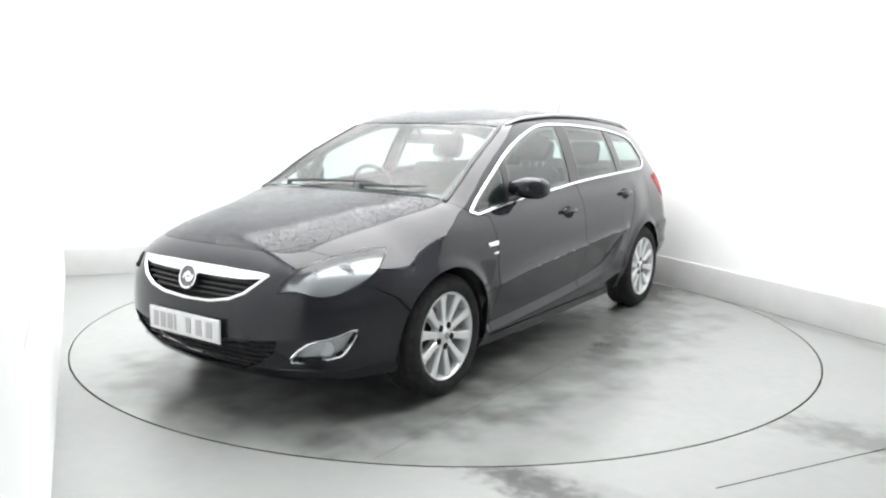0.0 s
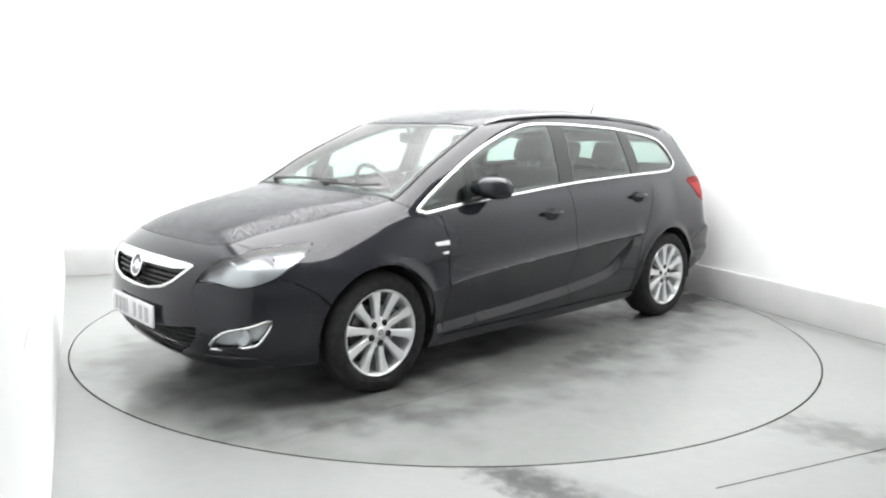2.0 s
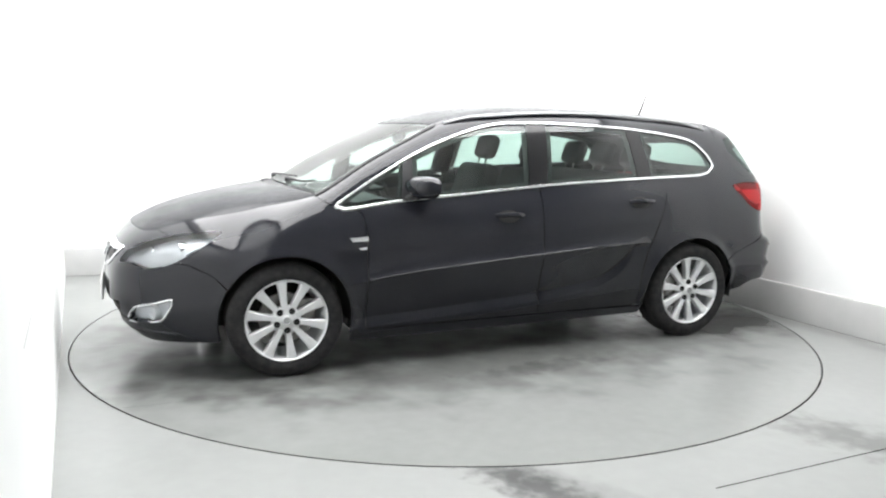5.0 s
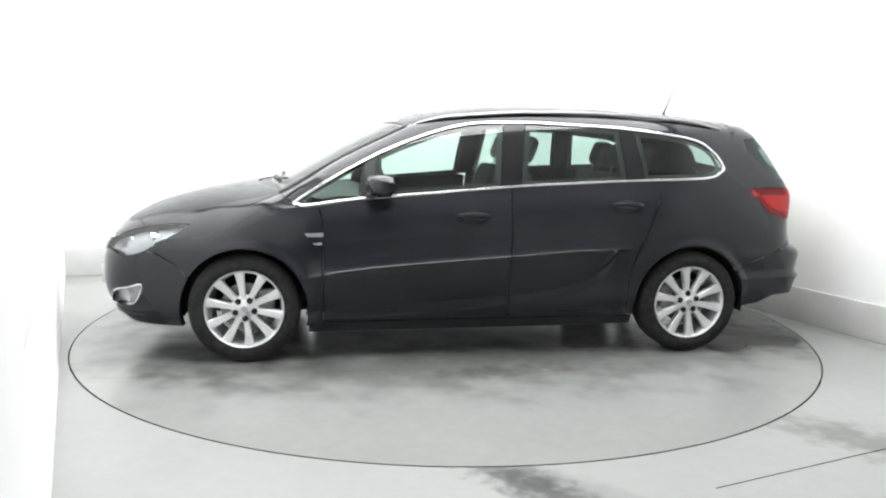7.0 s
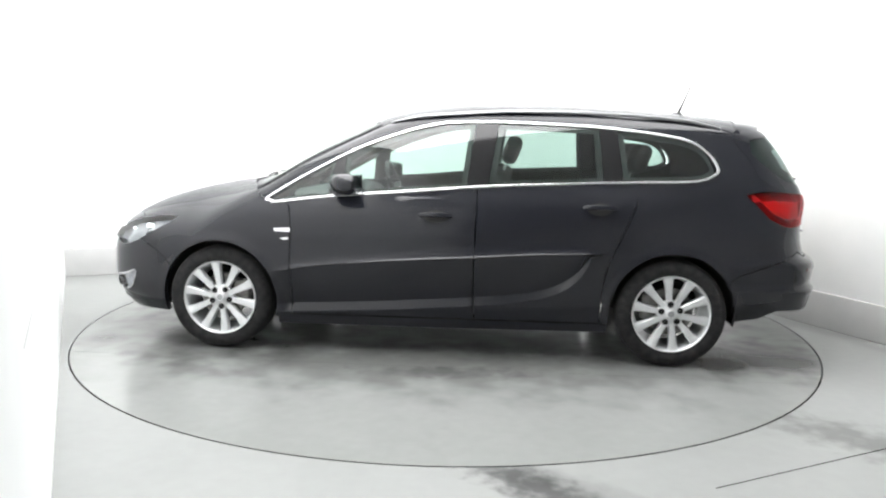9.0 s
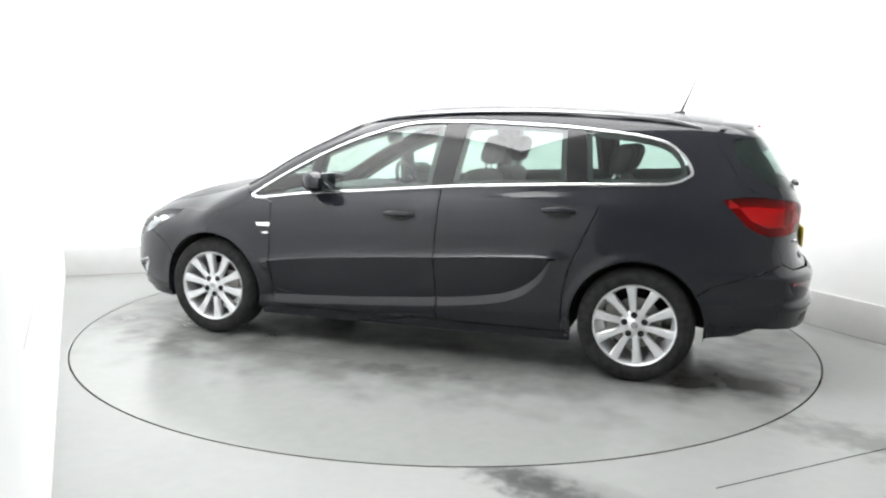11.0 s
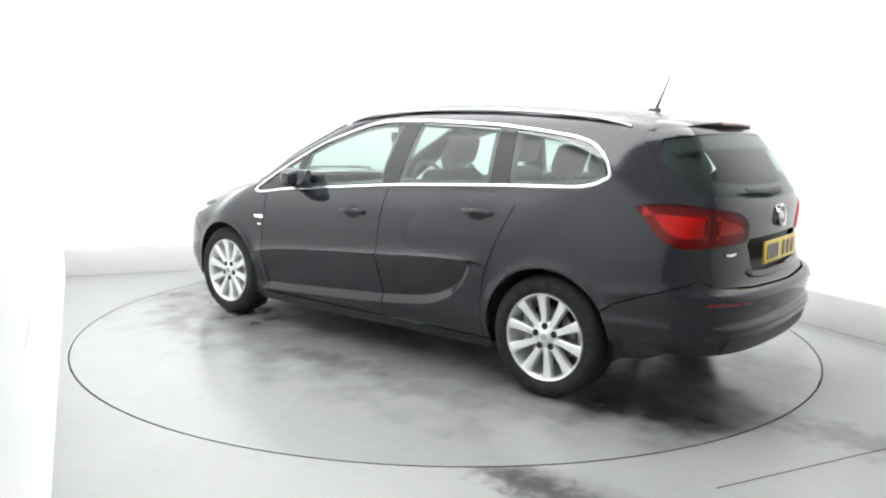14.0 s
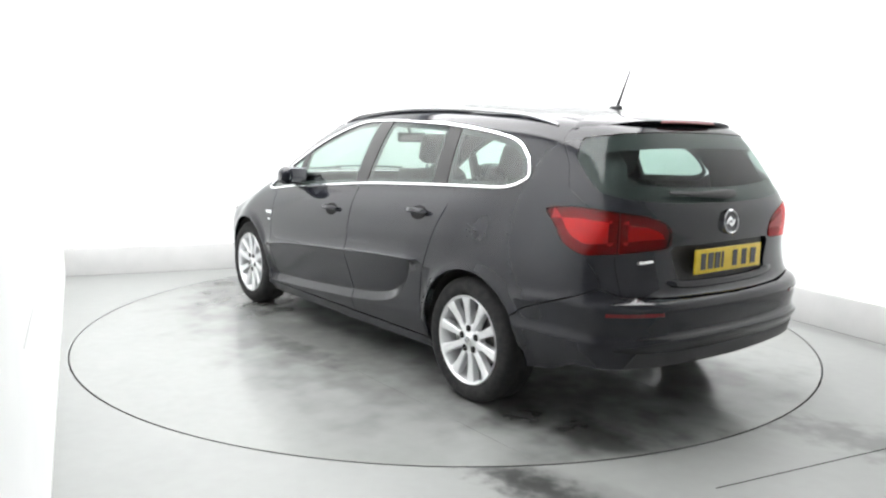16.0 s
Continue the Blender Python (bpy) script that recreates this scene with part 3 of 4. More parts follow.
def cat(*parts):
    return np.concatenate([np.asarray(p, float) for p in parts])


def arch(ax, a0, a1, n=24, r=None):
    """Points (x, z) of a wheel arch between two angles, in degrees from the front."""
    r = r or ARCH_R
    return [(ax + r * math.cos(radians(a0 + (a1 - a0) * i / n)), AXLE_Z + r * math.sin(radians(a0 + (a1 - a0) * i / n))) for i in range(n + 1)]


def mirrored(bm, both=True):
    """Copy what a bmesh holds to the other side of the car."""
    g = bmesh.ops.duplicate(bm, geom=bm.verts[:] + bm.edges[:] + bm.faces[:])
    vs = [v for v in g["geom"] if isinstance(v, bmesh.types.BMVert)]
    for v in vs:
        v.co.y = -v.co.y


# ---- the car ----
car = tagged(new("estate_car"), "shiny black estate car with silver alloy wheels, wet", "car")

# window line: closed chrome loop on the flank
LOOP = bend([(1.044, 0.932), (1.03, 0.911), (0.985, 0.905), (0.67, 0.945), (0.28, 0.976), (-0.21, 1.018), (-0.54, 1.038), (-0.96, 1.058), (-1.39, 1.073), (-1.5, 1.085), (-1.56, 1.11), (-1.588, 1.145), (-1.53, 1.235), (-1.39, 1.312), (-0.98, 1.366), (-0.57, 1.388), (-0.24, 1.394), (0.08, 1.372), (0.45, 1.255), (0.78, 1.092)], close=True)
LOOP3 = SIDE(*LOOP)
LOOP_N = slope(LOOP3)


def rails(name, pts, normals, radius, material, flat=0.6, lift=0.004, close=True, label="", parent=None):
    """A moulding along a line of the body, one each side."""
    for s in (1, -1):
        bm = bmesh.new()
        tube(bm, [Vector((p[0], s * p[1], p[2])) + lift * Vector((n[0], s * n[1], n[2])) for p, n in zip(pts, normals)], radius, 8, close, flat, [Vector((n[0], s * n[1], n[2])) for n in normals])
        part(name, bm, material, parent or car, label)


rails("window_trim", LOOP3, LOOP_N, 0.0085, M_CHROME, label="bright chrome window surround")


P1F, P1R = ((0.685, 0.90), (0.628, 1.30)), ((0.615, 0.90), (0.575, 1.30))
P2F, P2R = ((-0.130, 0.95), (-0.185, 1.42)), ((-0.255, 0.95), (-0.325, 1.42))
P3F, P3R = ((-0.935, 1.0), (-0.90, 1.42)), ((-1.055, 1.0), (-1.0, 1.42))
for name, f, r, mat, off, label in (
        ("front_quarter_glass", None, P1F, M_GLASS, -0.003, "small fixed quarter window"), ("front_door_glass", P1R, P2F, M_GLASS, -0.003, "clear tinted side window"),
        ("rear_door_glass", P2R, P3F, M_PRIVACY, -0.003, "clear tinted side window"), ("rear_quarter_glass", P3R, None, M_PRIVACY, -0.003, "long rear quarter window"),
        ("mirror_pillar", P1F, P1R, M_BLACK, 0.0, "black pillar"), ("b_pillar", P2F, P2R, M_GLOSS, 0.0, "gloss black pillar"), ("c_pillar", P3F, P3R, M_GLOSS, 0.0, "gloss black pillar")):
    q = LOOP
    if f is not None:
        q = clip(q, f[0], f[1])
    if r is not None:
        q = clip(q, r[1], r[0])
    clear = off < 0
    owners = pair(name, q, mat, in_2d=True, off=off, gap=0.0, flange=0.0 if clear else 0.008, label=label)
    if clear:
        ring = dense(q)
        for side, owner in zip(("left", "right"), owners):
            panel("glass_border", [ring, shrink(ring, 0.02 if f is None else 0.032)], M_BLACK, sides=side, in_2d=True, off=-0.009, gap=0.0, flange=0.0, parent=owner, label="black window frame")

# seams shared by neighbours
BONNET_EDGE = [tuple(p) for p in bend([(2.098, 0.0), (2.092, 0.15), (2.07, 0.32), (2.03, 0.45), (1.965, 0.52)], False, 5)]
BONNET_SIDE = [tuple(p) for p in bend([(1.965, 0.52), (1.7, 0.572), (1.435, 0.622), (1.28, 0.672), (1.15, 0.70)], False, 5)]
SCREEN_SIDE = [tuple(p) for p in bend([(1.15, 0.70), (0.85, 0.655), (0.6, 0.610), (0.40, 0.570)], False, 5)]
ROOF_SIDE = [tuple(p) for p in bend([(0.40, 0.570), (0.2, 0.56), (-0.4, 0.55), (-1.0, 0.54), (-1.5, 0.525), (-1.72, 0.51)], False, 5)]
LAMP = np.array([(2.165, 0.515, 0.617), (2.12, 0.58, 0.627), (2.075, 0.635, 0.612), (2.03, 0.683, 0.602), (1.97, 0.728, 0.612), (1.90, 0.764, 0.642), (1.81, 0.79, 0.695), (1.73, 0.78, 0.75), (1.664, 0.735, 0.79), (1.78, 0.676, 0.786), (1.91, 0.618, 0.768), (2.06, 0.556, 0.722), (2.125, 0.525, 0.67)])
TAIL_LAMP = np.array([(-1.765, 0.803, 1.003), (-1.88, 0.775, 1.022), (-1.98, 0.73, 1.022), (-2.07, 0.665, 1.012), (-2.132, 0.52, 0.99), (-2.155, 0.42, 0.955), (-2.163, 0.39, 0.91), (-2.158, 0.40, 0.847), (-2.13, 0.54, 0.838), (-2.08, 0.665, 0.83), (-2.0, 0.775, 0.825), (-1.95, 0.81, 0.845), (-1.90, 0.83, 0.875), (-1.835, 0.827, 0.945)])

xs = np.linspace(1.03, -0.95, 84)
CREASES = [np.stack([xs, CREASE(xs) + d], -1) for d in (0.0, 0.004, 0.012, 0.03, -0.004)] + [np.stack([xs, BLADE(xs) + d], -1) for d in (0.0, 0.004, -0.004, -0.046, -0.052)]
fender = cat(SIDE((0.90, 0.215), (0.90, 0.6), (0.90, 0.78), (0.915, 0.88), (0.945, 0.897), (1.02, 0.895), (1.07, 0.92)), OVER(*BONNET_SIDE[::-1]), LAMP[[10, 9, 8, 7, 6, 5]], SIDE((1.83, 0.63), (1.72, 0.575)), SIDE(*arch(AXLE, 32, 196)))
pair("front_wing", fender, M_PAINT, h=0.024, ridges=CREASES)
front_door = SIDE((0.895, 0.235), (0.895, 0.6), (0.895, 0.78), (0.912, 0.882), (0.945, 0.897), *[tuple(p) for p in LOOP[10:] if p[0] > -0.195 and p[1] < belt(p[0]) + 0.06 and p[0] < 0.95], (-0.203, 1.0), (-0.2, 0.8), (-0.192, 0.5), (-0.198, 0.235))
doors = pair("front_door", front_door, M_PAINT, h=0.022, ridges=CREASES)
rear_door = SIDE((-0.203, 0.235), (-0.197, 0.5), (-0.205, 0.8), (-0.208, 1.015), *[tuple(p) for p in LOOP[18:] if -1.13 < p[0] < -0.215 and p[1] < belt(p[0]) + 0.06], (-1.135, 1.058), (-1.12, 0.95), (-1.055, 0.80), (-0.972, 0.605), (-0.94, 0.45), (-0.935, 0.235))
rear_doors = pair("rear_door", rear_door, M_PAINT, h=0.022, ridges=CREASES)
k0 = int(np.argmin(np.hypot(LOOP[:66, 0] + 1.14, LOOP[:66, 1] - 1.062)))
around = [tuple(p) for p in LOOP[k0:]]
flank = cat(OVER(*SCREEN_SIDE[::1]), OVER(*ROOF_SIDE[1:]), REAR((0.575, 1.345), (0.60, 1.31), (0.645, 1.2), (0.69, 1.10)), TAIL_LAMP[[2, 1, 0, 13, 12, 11, 10]], SIDE((-2.045, 0.74), (-2.06, 0.685), (-1.9, 0.62), (-1.72, 0.555)), SIDE(*arch(-AXLE, 148, -12, 30)[0:]), SIDE((-0.94, 0.235), (-0.945, 0.45), (-0.977, 0.605), (-1.06, 0.80), (-1.125, 0.95)), SIDE(*around), SIDE((1.048, 0.935), (1.07, 0.925)))
pair("body_side", flank, M_PAINT, h=0.024)
sill = SIDE((0.985, 0.165), (0.985, 0.228), (0.0, 0.228), (-0.985, 0.228), (-0.985, 0.175), (0.0, 0.165))
pair("sill", sill, M_PAINT)

both = lambda q: cat(np.array(q), np.array(q)[::-1] * (1, -1))
bonnet = both(BONNET_EDGE + BONNET_SIDE[1:] + [(1.175, 0.62), (1.243, 0.45), (1.30, 0.25), (1.325, 0.0)])
panel("bonnet", bonnet, M_PAINT_WET, "top", in_2d=True, h=0.04, label="black bonnet beaded with rain")
cowl = both([(1.322, 0.0), (1.297, 0.25), (1.24, 0.45), (1.172, 0.62), (1.153, 0.694), (1.134, 0.688), (1.145, 0.62), (1.197, 0.45), (1.225, 0.25), (1.24, 0.0)])
panel("scuttle", cowl, M_BLACK, "top", in_2d=True, off=-0.012, gap=0.0, label="black plastic scuttle")
screen = both([(1.245, 0.0), (1.23, 0.25), (1.202, 0.45), (1.15, 0.62), (1.139, 0.688)] + SCREEN_SIDE[1:] + [(0.45, 0.45), (0.505, 0.25), (0.525, 0.0)])
panel("windscreen", screen, M_SCREEN, "top", in_2d=True, h=0.05, off=-0.002, gap=0.004, flange=0.0, label="clear windscreen with rain drops")
# dark printed band round the windscreen
edge = [both([(1.245, 0.0), (1.23, 0.25), (1.202, 0.45), (1.15, 0.62), (1.139, 0.688)] + SCREEN_SIDE[1:] + [(0.45, 0.45), (0.505, 0.25), (0.525, 0.0)])]
edge.append(both([(1.225, 0.0), (1.21, 0.25), (1.18, 0.44), (1.11, 0.645), (0.85, 0.628), (0.6, 0.585), (0.435, 0.548), (0.47, 0.44), (0.525, 0.25), (0.545, 0.0)]))
panel("screen_border", edge, M_BLACK, "top", in_2d=True, h=0.06, off=-0.006, gap=0.0, flange=0.0, label="black printed screen border")
seal = OVER(*SCREEN_SIDE)
rails("screen_seal", seal, slope(seal), 0.013, M_BLACK, 0.5, 0.003, False, "black rubber windscreen seal")
roof = both([(0.52, 0.0), (0.50, 0.25), (0.446, 0.45)] + ROOF_SIDE + [(-1.80, 0.42), (-1.855, 0.2), (-1.87, 0.0)])
panel("roof", roof, M_PAINT_WET, "top", in_2d=True, h=0.05)

# nose
C0 = XF + math.pi / 2
GRILLE = [(0.0, 0.703), (0.2, 0.702), (0.40, 0.694), (0.44, 0.688), (0.40, 0.645), (0.35, 0.608), (0.28, 0.578), (0.17, 0.558), (0.0, 0.552)]
LOWER = [(0.0, 0.362), (0.2, 0.372), (0.53, 0.412), (0.51, 0.36), (0.43, 0.296), (0.30, 0.24), (0.0, 0.222)]
FOG = np.array([(2.125, 0.565, 0.308), (2.10, 0.635, 0.392), (2.0, 0.72, 0.422), (1.915, 0.77, 0.446), (1.953, 0.742, 0.354), (2.0, 0.70, 0.32)])
nose_front = cat(OVER(*BONNET_EDGE), LAMP[[10, 11, 12, 0, 1, 2, 3, 4, 5]], SIDE((1.825, 0.625), (1.715, 0.57)), SIDE(*arch(AXLE, 31, -16, 12)), FRONT((0.6, 0.2), (0.3, 0.192), (0.0, 0.19)))


def mirror_2d(q, axis):
    r = np.array(q)[::-1].copy()
    r[:, 0] = 2 * axis - r[:, 0]
    return r


def half_round(p, axis):
    q = to_round(p)
    return cat(q, mirror_2d(q, axis))


def whole(loop3, holes, axis):
    """A loop given for the left half, with holes across the middle or one each side, unrolled over both halves."""
    out = [half_round(loop3, axis)]
    for h, middle in holes:
        q = to_round(h)
        out += [cat(q, mirror_2d(q, axis))] if middle else [q, mirror_2d(q, axis)]
    return out


_round = from_round


def from_both(q):
    """Unrolled places over both halves: past the middle they fall on the other side."""
    q = np.array(q, float)
    far_f, far_r = q[..., 0] > C0, q[..., 0] < R0
    u = np.where(far_f, 2 * C0 - q[..., 0], np.where(far_r, 2 * R0 - q[..., 0], q[..., 0]))
    p = _round(np.stack([u, q[..., 1]], -1))
    p[..., 1] *= np.where(far_f | far_r, -1, 1)
    return p


R0 = XR - math.pi / 2
FROM["round"] = from_both
panel("front_bumper", whole(nose_front, [(FRONT(*GRILLE), True), (FRONT(*LOWER), True), (FOG, False)], C0), M_PAINT, in_2d=True, h=0.022, flange=0.03)


def strip(name, q, material, axis, label="", **kw):
    return panel(name, [half_round(q, axis)] if not isinstance(q, list) else q, material, in_2d=True, label=label, **kw)


strip("grille_backing", FRONT(*GRILLE), M_GAP, C0, off=-0.045, gap=-0.004, flange=0.0)
strip("lower_grille_backing", FRONT(*LOWER), M_GAP, C0, off=-0.05, gap=-0.02, flange=0.0)
bar = FRONT((0.0, 0.705), (0.2, 0.704), (0.40, 0.697), (0.452, 0.69), (0.42, 0.672), (0.34, 0.663), (0.2, 0.662), (0.0, 0.662))
strip("grille_bar", bar, M_CHROME, C0, off=0.008, gap=0.0, flange=0.03, label="broad chrome grille bar")
rim = FRONT((0.452, 0.69), (0.41, 0.648), (0.36, 0.607), (0.285, 0.576), (0.17, 0.555), (0.0, 0.549))
rim = cat(rim, rim[::-1][1:] * (1, -1, 1))
rim_n = slope(rim)
bm = bmesh.new()
tube(bm, [Vector(p) + 0.003 * Vector(n) for p, n in zip(rim, rim_n)], 0.008, 8, False, 0.8, rim_n)
part("grille_rim", bm, M_CHROME, car, "chrome grille surround")
for z, w in ((0.648, 0.40), (0.626, 0.37), (0.604, 0.335), (0.582, 0.28)):
    q = FRONT(*[(y, z) for y in np.linspace(-w, w, 17)])
    bm = bmesh.new()
    tube(bm, [Vector(p) - Vector((0.022, 0, 0)) for p in q], 0.008, 6, False, 0.55)
    part("grille_slat", bm, M_BLACK, car)
for z, w in ((0.382, 0.5), (0.356, 0.5), (0.33, 0.46), (0.304, 0.43), (0.278, 0.39), (0.252, 0.32)):
    q = FRONT(*[(y, z) for y in np.linspace(-w, w, 21)])
    bm = bmesh.new()
    tube(bm, [Vector(p) - Vector((0.024, 0, 0)) for p in q], 0.0085, 6, False, 0.55)
    part("lower_grille_slat", bm, M_BLACK, car)
for y in (-0.3, -0.15, 0.0, 0.15, 0.3):
    q = FRONT(*[(y, z) for z in np.linspace(0.255, 0.375, 5)])
    bm = bmesh.new()
    tube(bm, [Vector(p) - Vector((0.032, 0, 0)) for p in q], 0.005, 6)
    part("lower_grille_rib", bm, M_BLACK, car)


def badge_disc(name, centre, normal, r, label):
    """A round chrome emblem: ring, dark dish and a plain slanted wing."""
    m = Matrix.Translation(centre) @ Vector(normal).to_track_quat("Z", "Y").to_matrix().to_4x4()
    bm = bmesh.new()
    lathe(bm, [(0.001, 0.002), (r * 0.8, 0.002), (r * 0.82, 0.012), (r * 0.92, 0.016), (r, 0.011), (r, -0.01)], 32, "z", m)
    e = part(name, bm, M_CHROME, car, label)
    bm = bmesh.new()
    lathe(bm, [(0.001, 0.004), (r * 0.78, 0.004), (r * 0.78, 0.0)], 24, "z", m)
    part("emblem_dish", bm, M_DISH, e)
    bm = bmesh.new()
    for s in (1, -1):
        a = m @ Matrix.Rotation(radians(25), 4, "Z")
        tube(bm, [a @ Vector((s * r * x, s * r * y, 0.009)) for x, y in ((-0.62, 0.08), (-0.3, 0.28), (0.1, 0.26), (0.26, 0.0), (0.1, -0.1))], [0.1 * r, 0.15 * r, 0.17 * r, 0.13 * r, 0.05 * r], 8, False, 0.35, [m.to_3x3() @ Vector((0, 0, 1))] * 5)
    part("emblem_wing", bm, M_CHROME, e)


c = FRONT((0.0, 0.643))[0]
badge_disc("front_emblem", Vector(c) + Vector((0.006, 0, 0)), (1, 0, 0.28), 0.062, "round chrome emblem")


def plate(name, x, z, facing, material, label):
    """A number plate whose characters are plain dark bars."""
    bm = bmesh.new()
    box(bm, (x - 0.006, -0.26, z - 0.056), (x + 0.006, 0.26, z + 0.056), 0.004)
    p = part(name, bm, material, car, label)
    d = 0.0075 * facing
    ys = [-0.205, -0.15, -0.098, -0.058, 0.04, 0.115, 0.19]
    ws = [0.036, 0.04, 0.04, 0.016, 0.036, 0.04, 0.042]
    for y, w in zip(ys, ws):
        bm = bmesh.new()
        yy = y * facing
        box(bm, (x + d - 0.001, yy - w / 2, z - 0.037), (x + d + 0.001, yy + w / 2, z + 0.037))
        part("plate_bar", bm, M_PLATE_INK if facing > 0 else M_BADGE, p)


plate("front_number_plate", 2.266, 0.422, 1, M_PLATE_W, "white number plate with plain grey bars")
plate("rear_number_plate", -2.198, 0.777, -1, M_PLATE_Y, "yellow number plate with plain dark bars")

# head lamps
for s in ("left", "right"):
    k = 1 if s == "left" else -1
    lens = panel("headlight", bend(LAMP, True, 3), M_LENS, sides=s, off=0.002, gap=0.002, flange=0.0, label="large clear swept-back headlight")
    panel("reflector_bucket", bend(LAMP, True, 3), M_BUCKET, sides=s, off_fn=lambda p: -0.04 + 0.014 * np.sign(np.sin(p[:, 0] * 38 + p[:, 2] * 12)) * (p[:, 2] < 0.70), gap=0.004, flange=-0.034, parent=lens, label="bright silver reflector")
    for (x, y, z), r in (((2.01, 0.565, 0.664), 0.044), ((1.875, 0.66, 0.69), 0.042)):
        bm = bmesh.new()
        m = Matrix.Translation((x, k * y, z)) @ Vector((0.85, 0.5 * k, 0.05)).to_track_quat("Z", "Y").to_matrix().to_4x4()
        lathe(bm, [(0.012, -0.03), (r * 0.6, -0.02), (r * 0.9, 0.0), (r, 0.012), (r * 1.08, 0.012), (r * 1.08, -0.03)], 28, "z", m)
        bowl = part("lamp_bowl", bm, M_CHROME, lens)
        bm = bmesh.new()
        lathe(bm, [(0.001, 0.01), (r * 0.3, 0.004), (r * 0.5, -0.012), (r * 0.55, -0.02)], 20, "z", m)
        part("lamp_bulb", bm, M_GREYLENS, bowl)
    fog = panel("fog_light", bend(FOG, True, 3), M_LENS, sides=s, off=-0.004, gap=0.003, flange=0.0, label="clear triangular fog light")
    panel("fog_bucket", bend(FOG, True, 3), M_REFLECT, sides=s, off=-0.04, gap=0.003, flange=-0.034, parent=fog)
    bm = bmesh.new()
    m = Matrix.Translation((2.005, k * 0.665, 0.365)) @ Vector((0.9, 0.4 * k, 0)).to_track_quat("Z", "Y").to_matrix().to_4x4()
    lathe(bm, [(0.001, 0.0), (0.03, 0.004), (0.037, 0.014), (0.041, 0.012), (0.041, -0.02)], 24, "z", m)
    part("fog_bulb", bm, M_REFLECT, fog)
    loop = bend(FOG, True, 3)
    bm = bmesh.new()
    tube(bm, [Vector((p[0], k * p[1], p[2])) for p in loop], 0.006, 6, True)
    part("fog_rim", bm, M_CHROME, fog, "thin chrome rim")
    lip = FRONT(*[(y, 0.262 - 0.02 * (y - 0.55)) for y in np.linspace(0.5, 0.74, 8)])
    ln = slope(lip)
    bm = bmesh.new()
    tube(bm, [Vector((p[0], k * p[1], p[2])) for p in lip], [0.003, 0.008, 0.01, 0.01, 0.01, 0.01, 0.008, 0.003], 8, False, 0.7, [Vector((n[0], k * n[1], n[2])) for n in ln])
    part("bumper_blade", bm, M_PAINT, car)

# tail
WINDOW = cat(REAR((0.0, 1.352), (0.25, 1.35), (0.45, 1.342), (0.572, 1.318)), np.array([(-1.80, 0.635, 1.24), (-1.95, 0.672, 1.115), (-1.99, 0.665, 1.088), (-2.074, 0.598, 1.063), (-2.125, 0.42, 1.046), (-2.145, 0.25, 1.038), (-2.155, 0.0, 1.034)]))
PLATE = REAR((0.0, 0.853), (0.36, 0.853), (0.385, 0.83), (0.34, 0.70), (0.3, 0.69), (0.0, 0.688))
gate = cat(OVER((-1.872, 0.0), (-1.858, 0.2), (-1.803, 0.42), (-1.725, 0.508)), REAR((0.575, 1.345), (0.60, 1.31), (0.645, 1.2), (0.69, 1.10)), TAIL_LAMP[[2, 3, 4, 5, 6, 7, 8, 9]], REAR((0.66, 0.76), (0.655, 0.65), (0.4, 0.636), (0.0, 0.63)))
panel("tailgate", whole(gate, [(WINDOW, True), (PLATE, True)], R0), M_PAINT, in_2d=True, h=0.03)
strip("rear_window", WINDOW, M_REARGLASS, R0, off=-0.003, gap=-0.003, flange=0.0, label="tinted rear window")
win2 = to_round(WINDOW)
ring = cat(win2, mirror_2d(win2, R0))
panel("rear_window_border", [ring, shrink(dense(ring), 0.07)], M_BLACK, in_2d=True, off=-0.008, gap=0.0, flange=0.0, label="black printed window border")
strip("plate_recess", PLATE, M_BLACK, R0, off=-0.03, gap=-0.002, flange=0.0, label="dark number plate recess")
corner = REAR((0.66, 0.76), (0.655, 0.65))
fill = cat(TAIL_LAMP[[9, 10]], SIDE((-2.045, 0.74), (-2.06, 0.685)), corner[::-1])
pair("rear_corner", fill, M_PAINT)
tail_b = cat(REAR((0.0, 0.626), (0.4, 0.632), (0.655, 0.646)), SIDE((-2.06, 0.68), (-1.9, 0.615), (-1.72, 0.55)), SIDE(*arch(-AXLE, 149, 188, 12)), SIDE((-1.85, 0.285)), REAR((0.77, 0.335), (0.6, 0.34), (0.3, 0.335), (0.0, 0.33)))
panel("rear_bumper", whole(tail_b, [], R0), M_PAINT, in_2d=True, h=0.022, flange=0.03)
for s in ("left", "right"):
    k = 1 if s == "left" else -1
    q = to_round(bend(TAIL_LAMP, True, 3))
    split = to_round(np.array([[-2.085, 0.645, 0.9]]))[0, 0]
    for name, loop in (("tail_light", clip(q, (split + 0.003, 1.2), (split + 0.003, 0.7))), ("tailgate_light", clip(q, (split - 0.003, 0.7), (split - 0.003, 1.2)))):
        lens = panel(name, loop, M_RED, sides=s, in_2d=True, off=0.004, gap=0.001, flange=0.004, label="glossy red tail light")
        panel("light_bucket", loop, M_REDBACK, sides=s, in_2d=True, off=-0.016, gap=0.0, flange=0.0, parent=lens)
        inner = shrink(dense(loop), 0.047)
        panel("light_cell", inner, M_REFLECT, sides=s, in_2d=True, off=-0.008, gap=0.0, flange=0.006, parent=lens)
    q = REAR((0.5, 0.584), (0.745, 0.590), (0.745, 0.574), (0.5, 0.568))
    panel("rear_reflector", q, M_DARKRED, sides=s, off=0.003, gap=0.0, flange=0.006, label="slim dark red reflector")
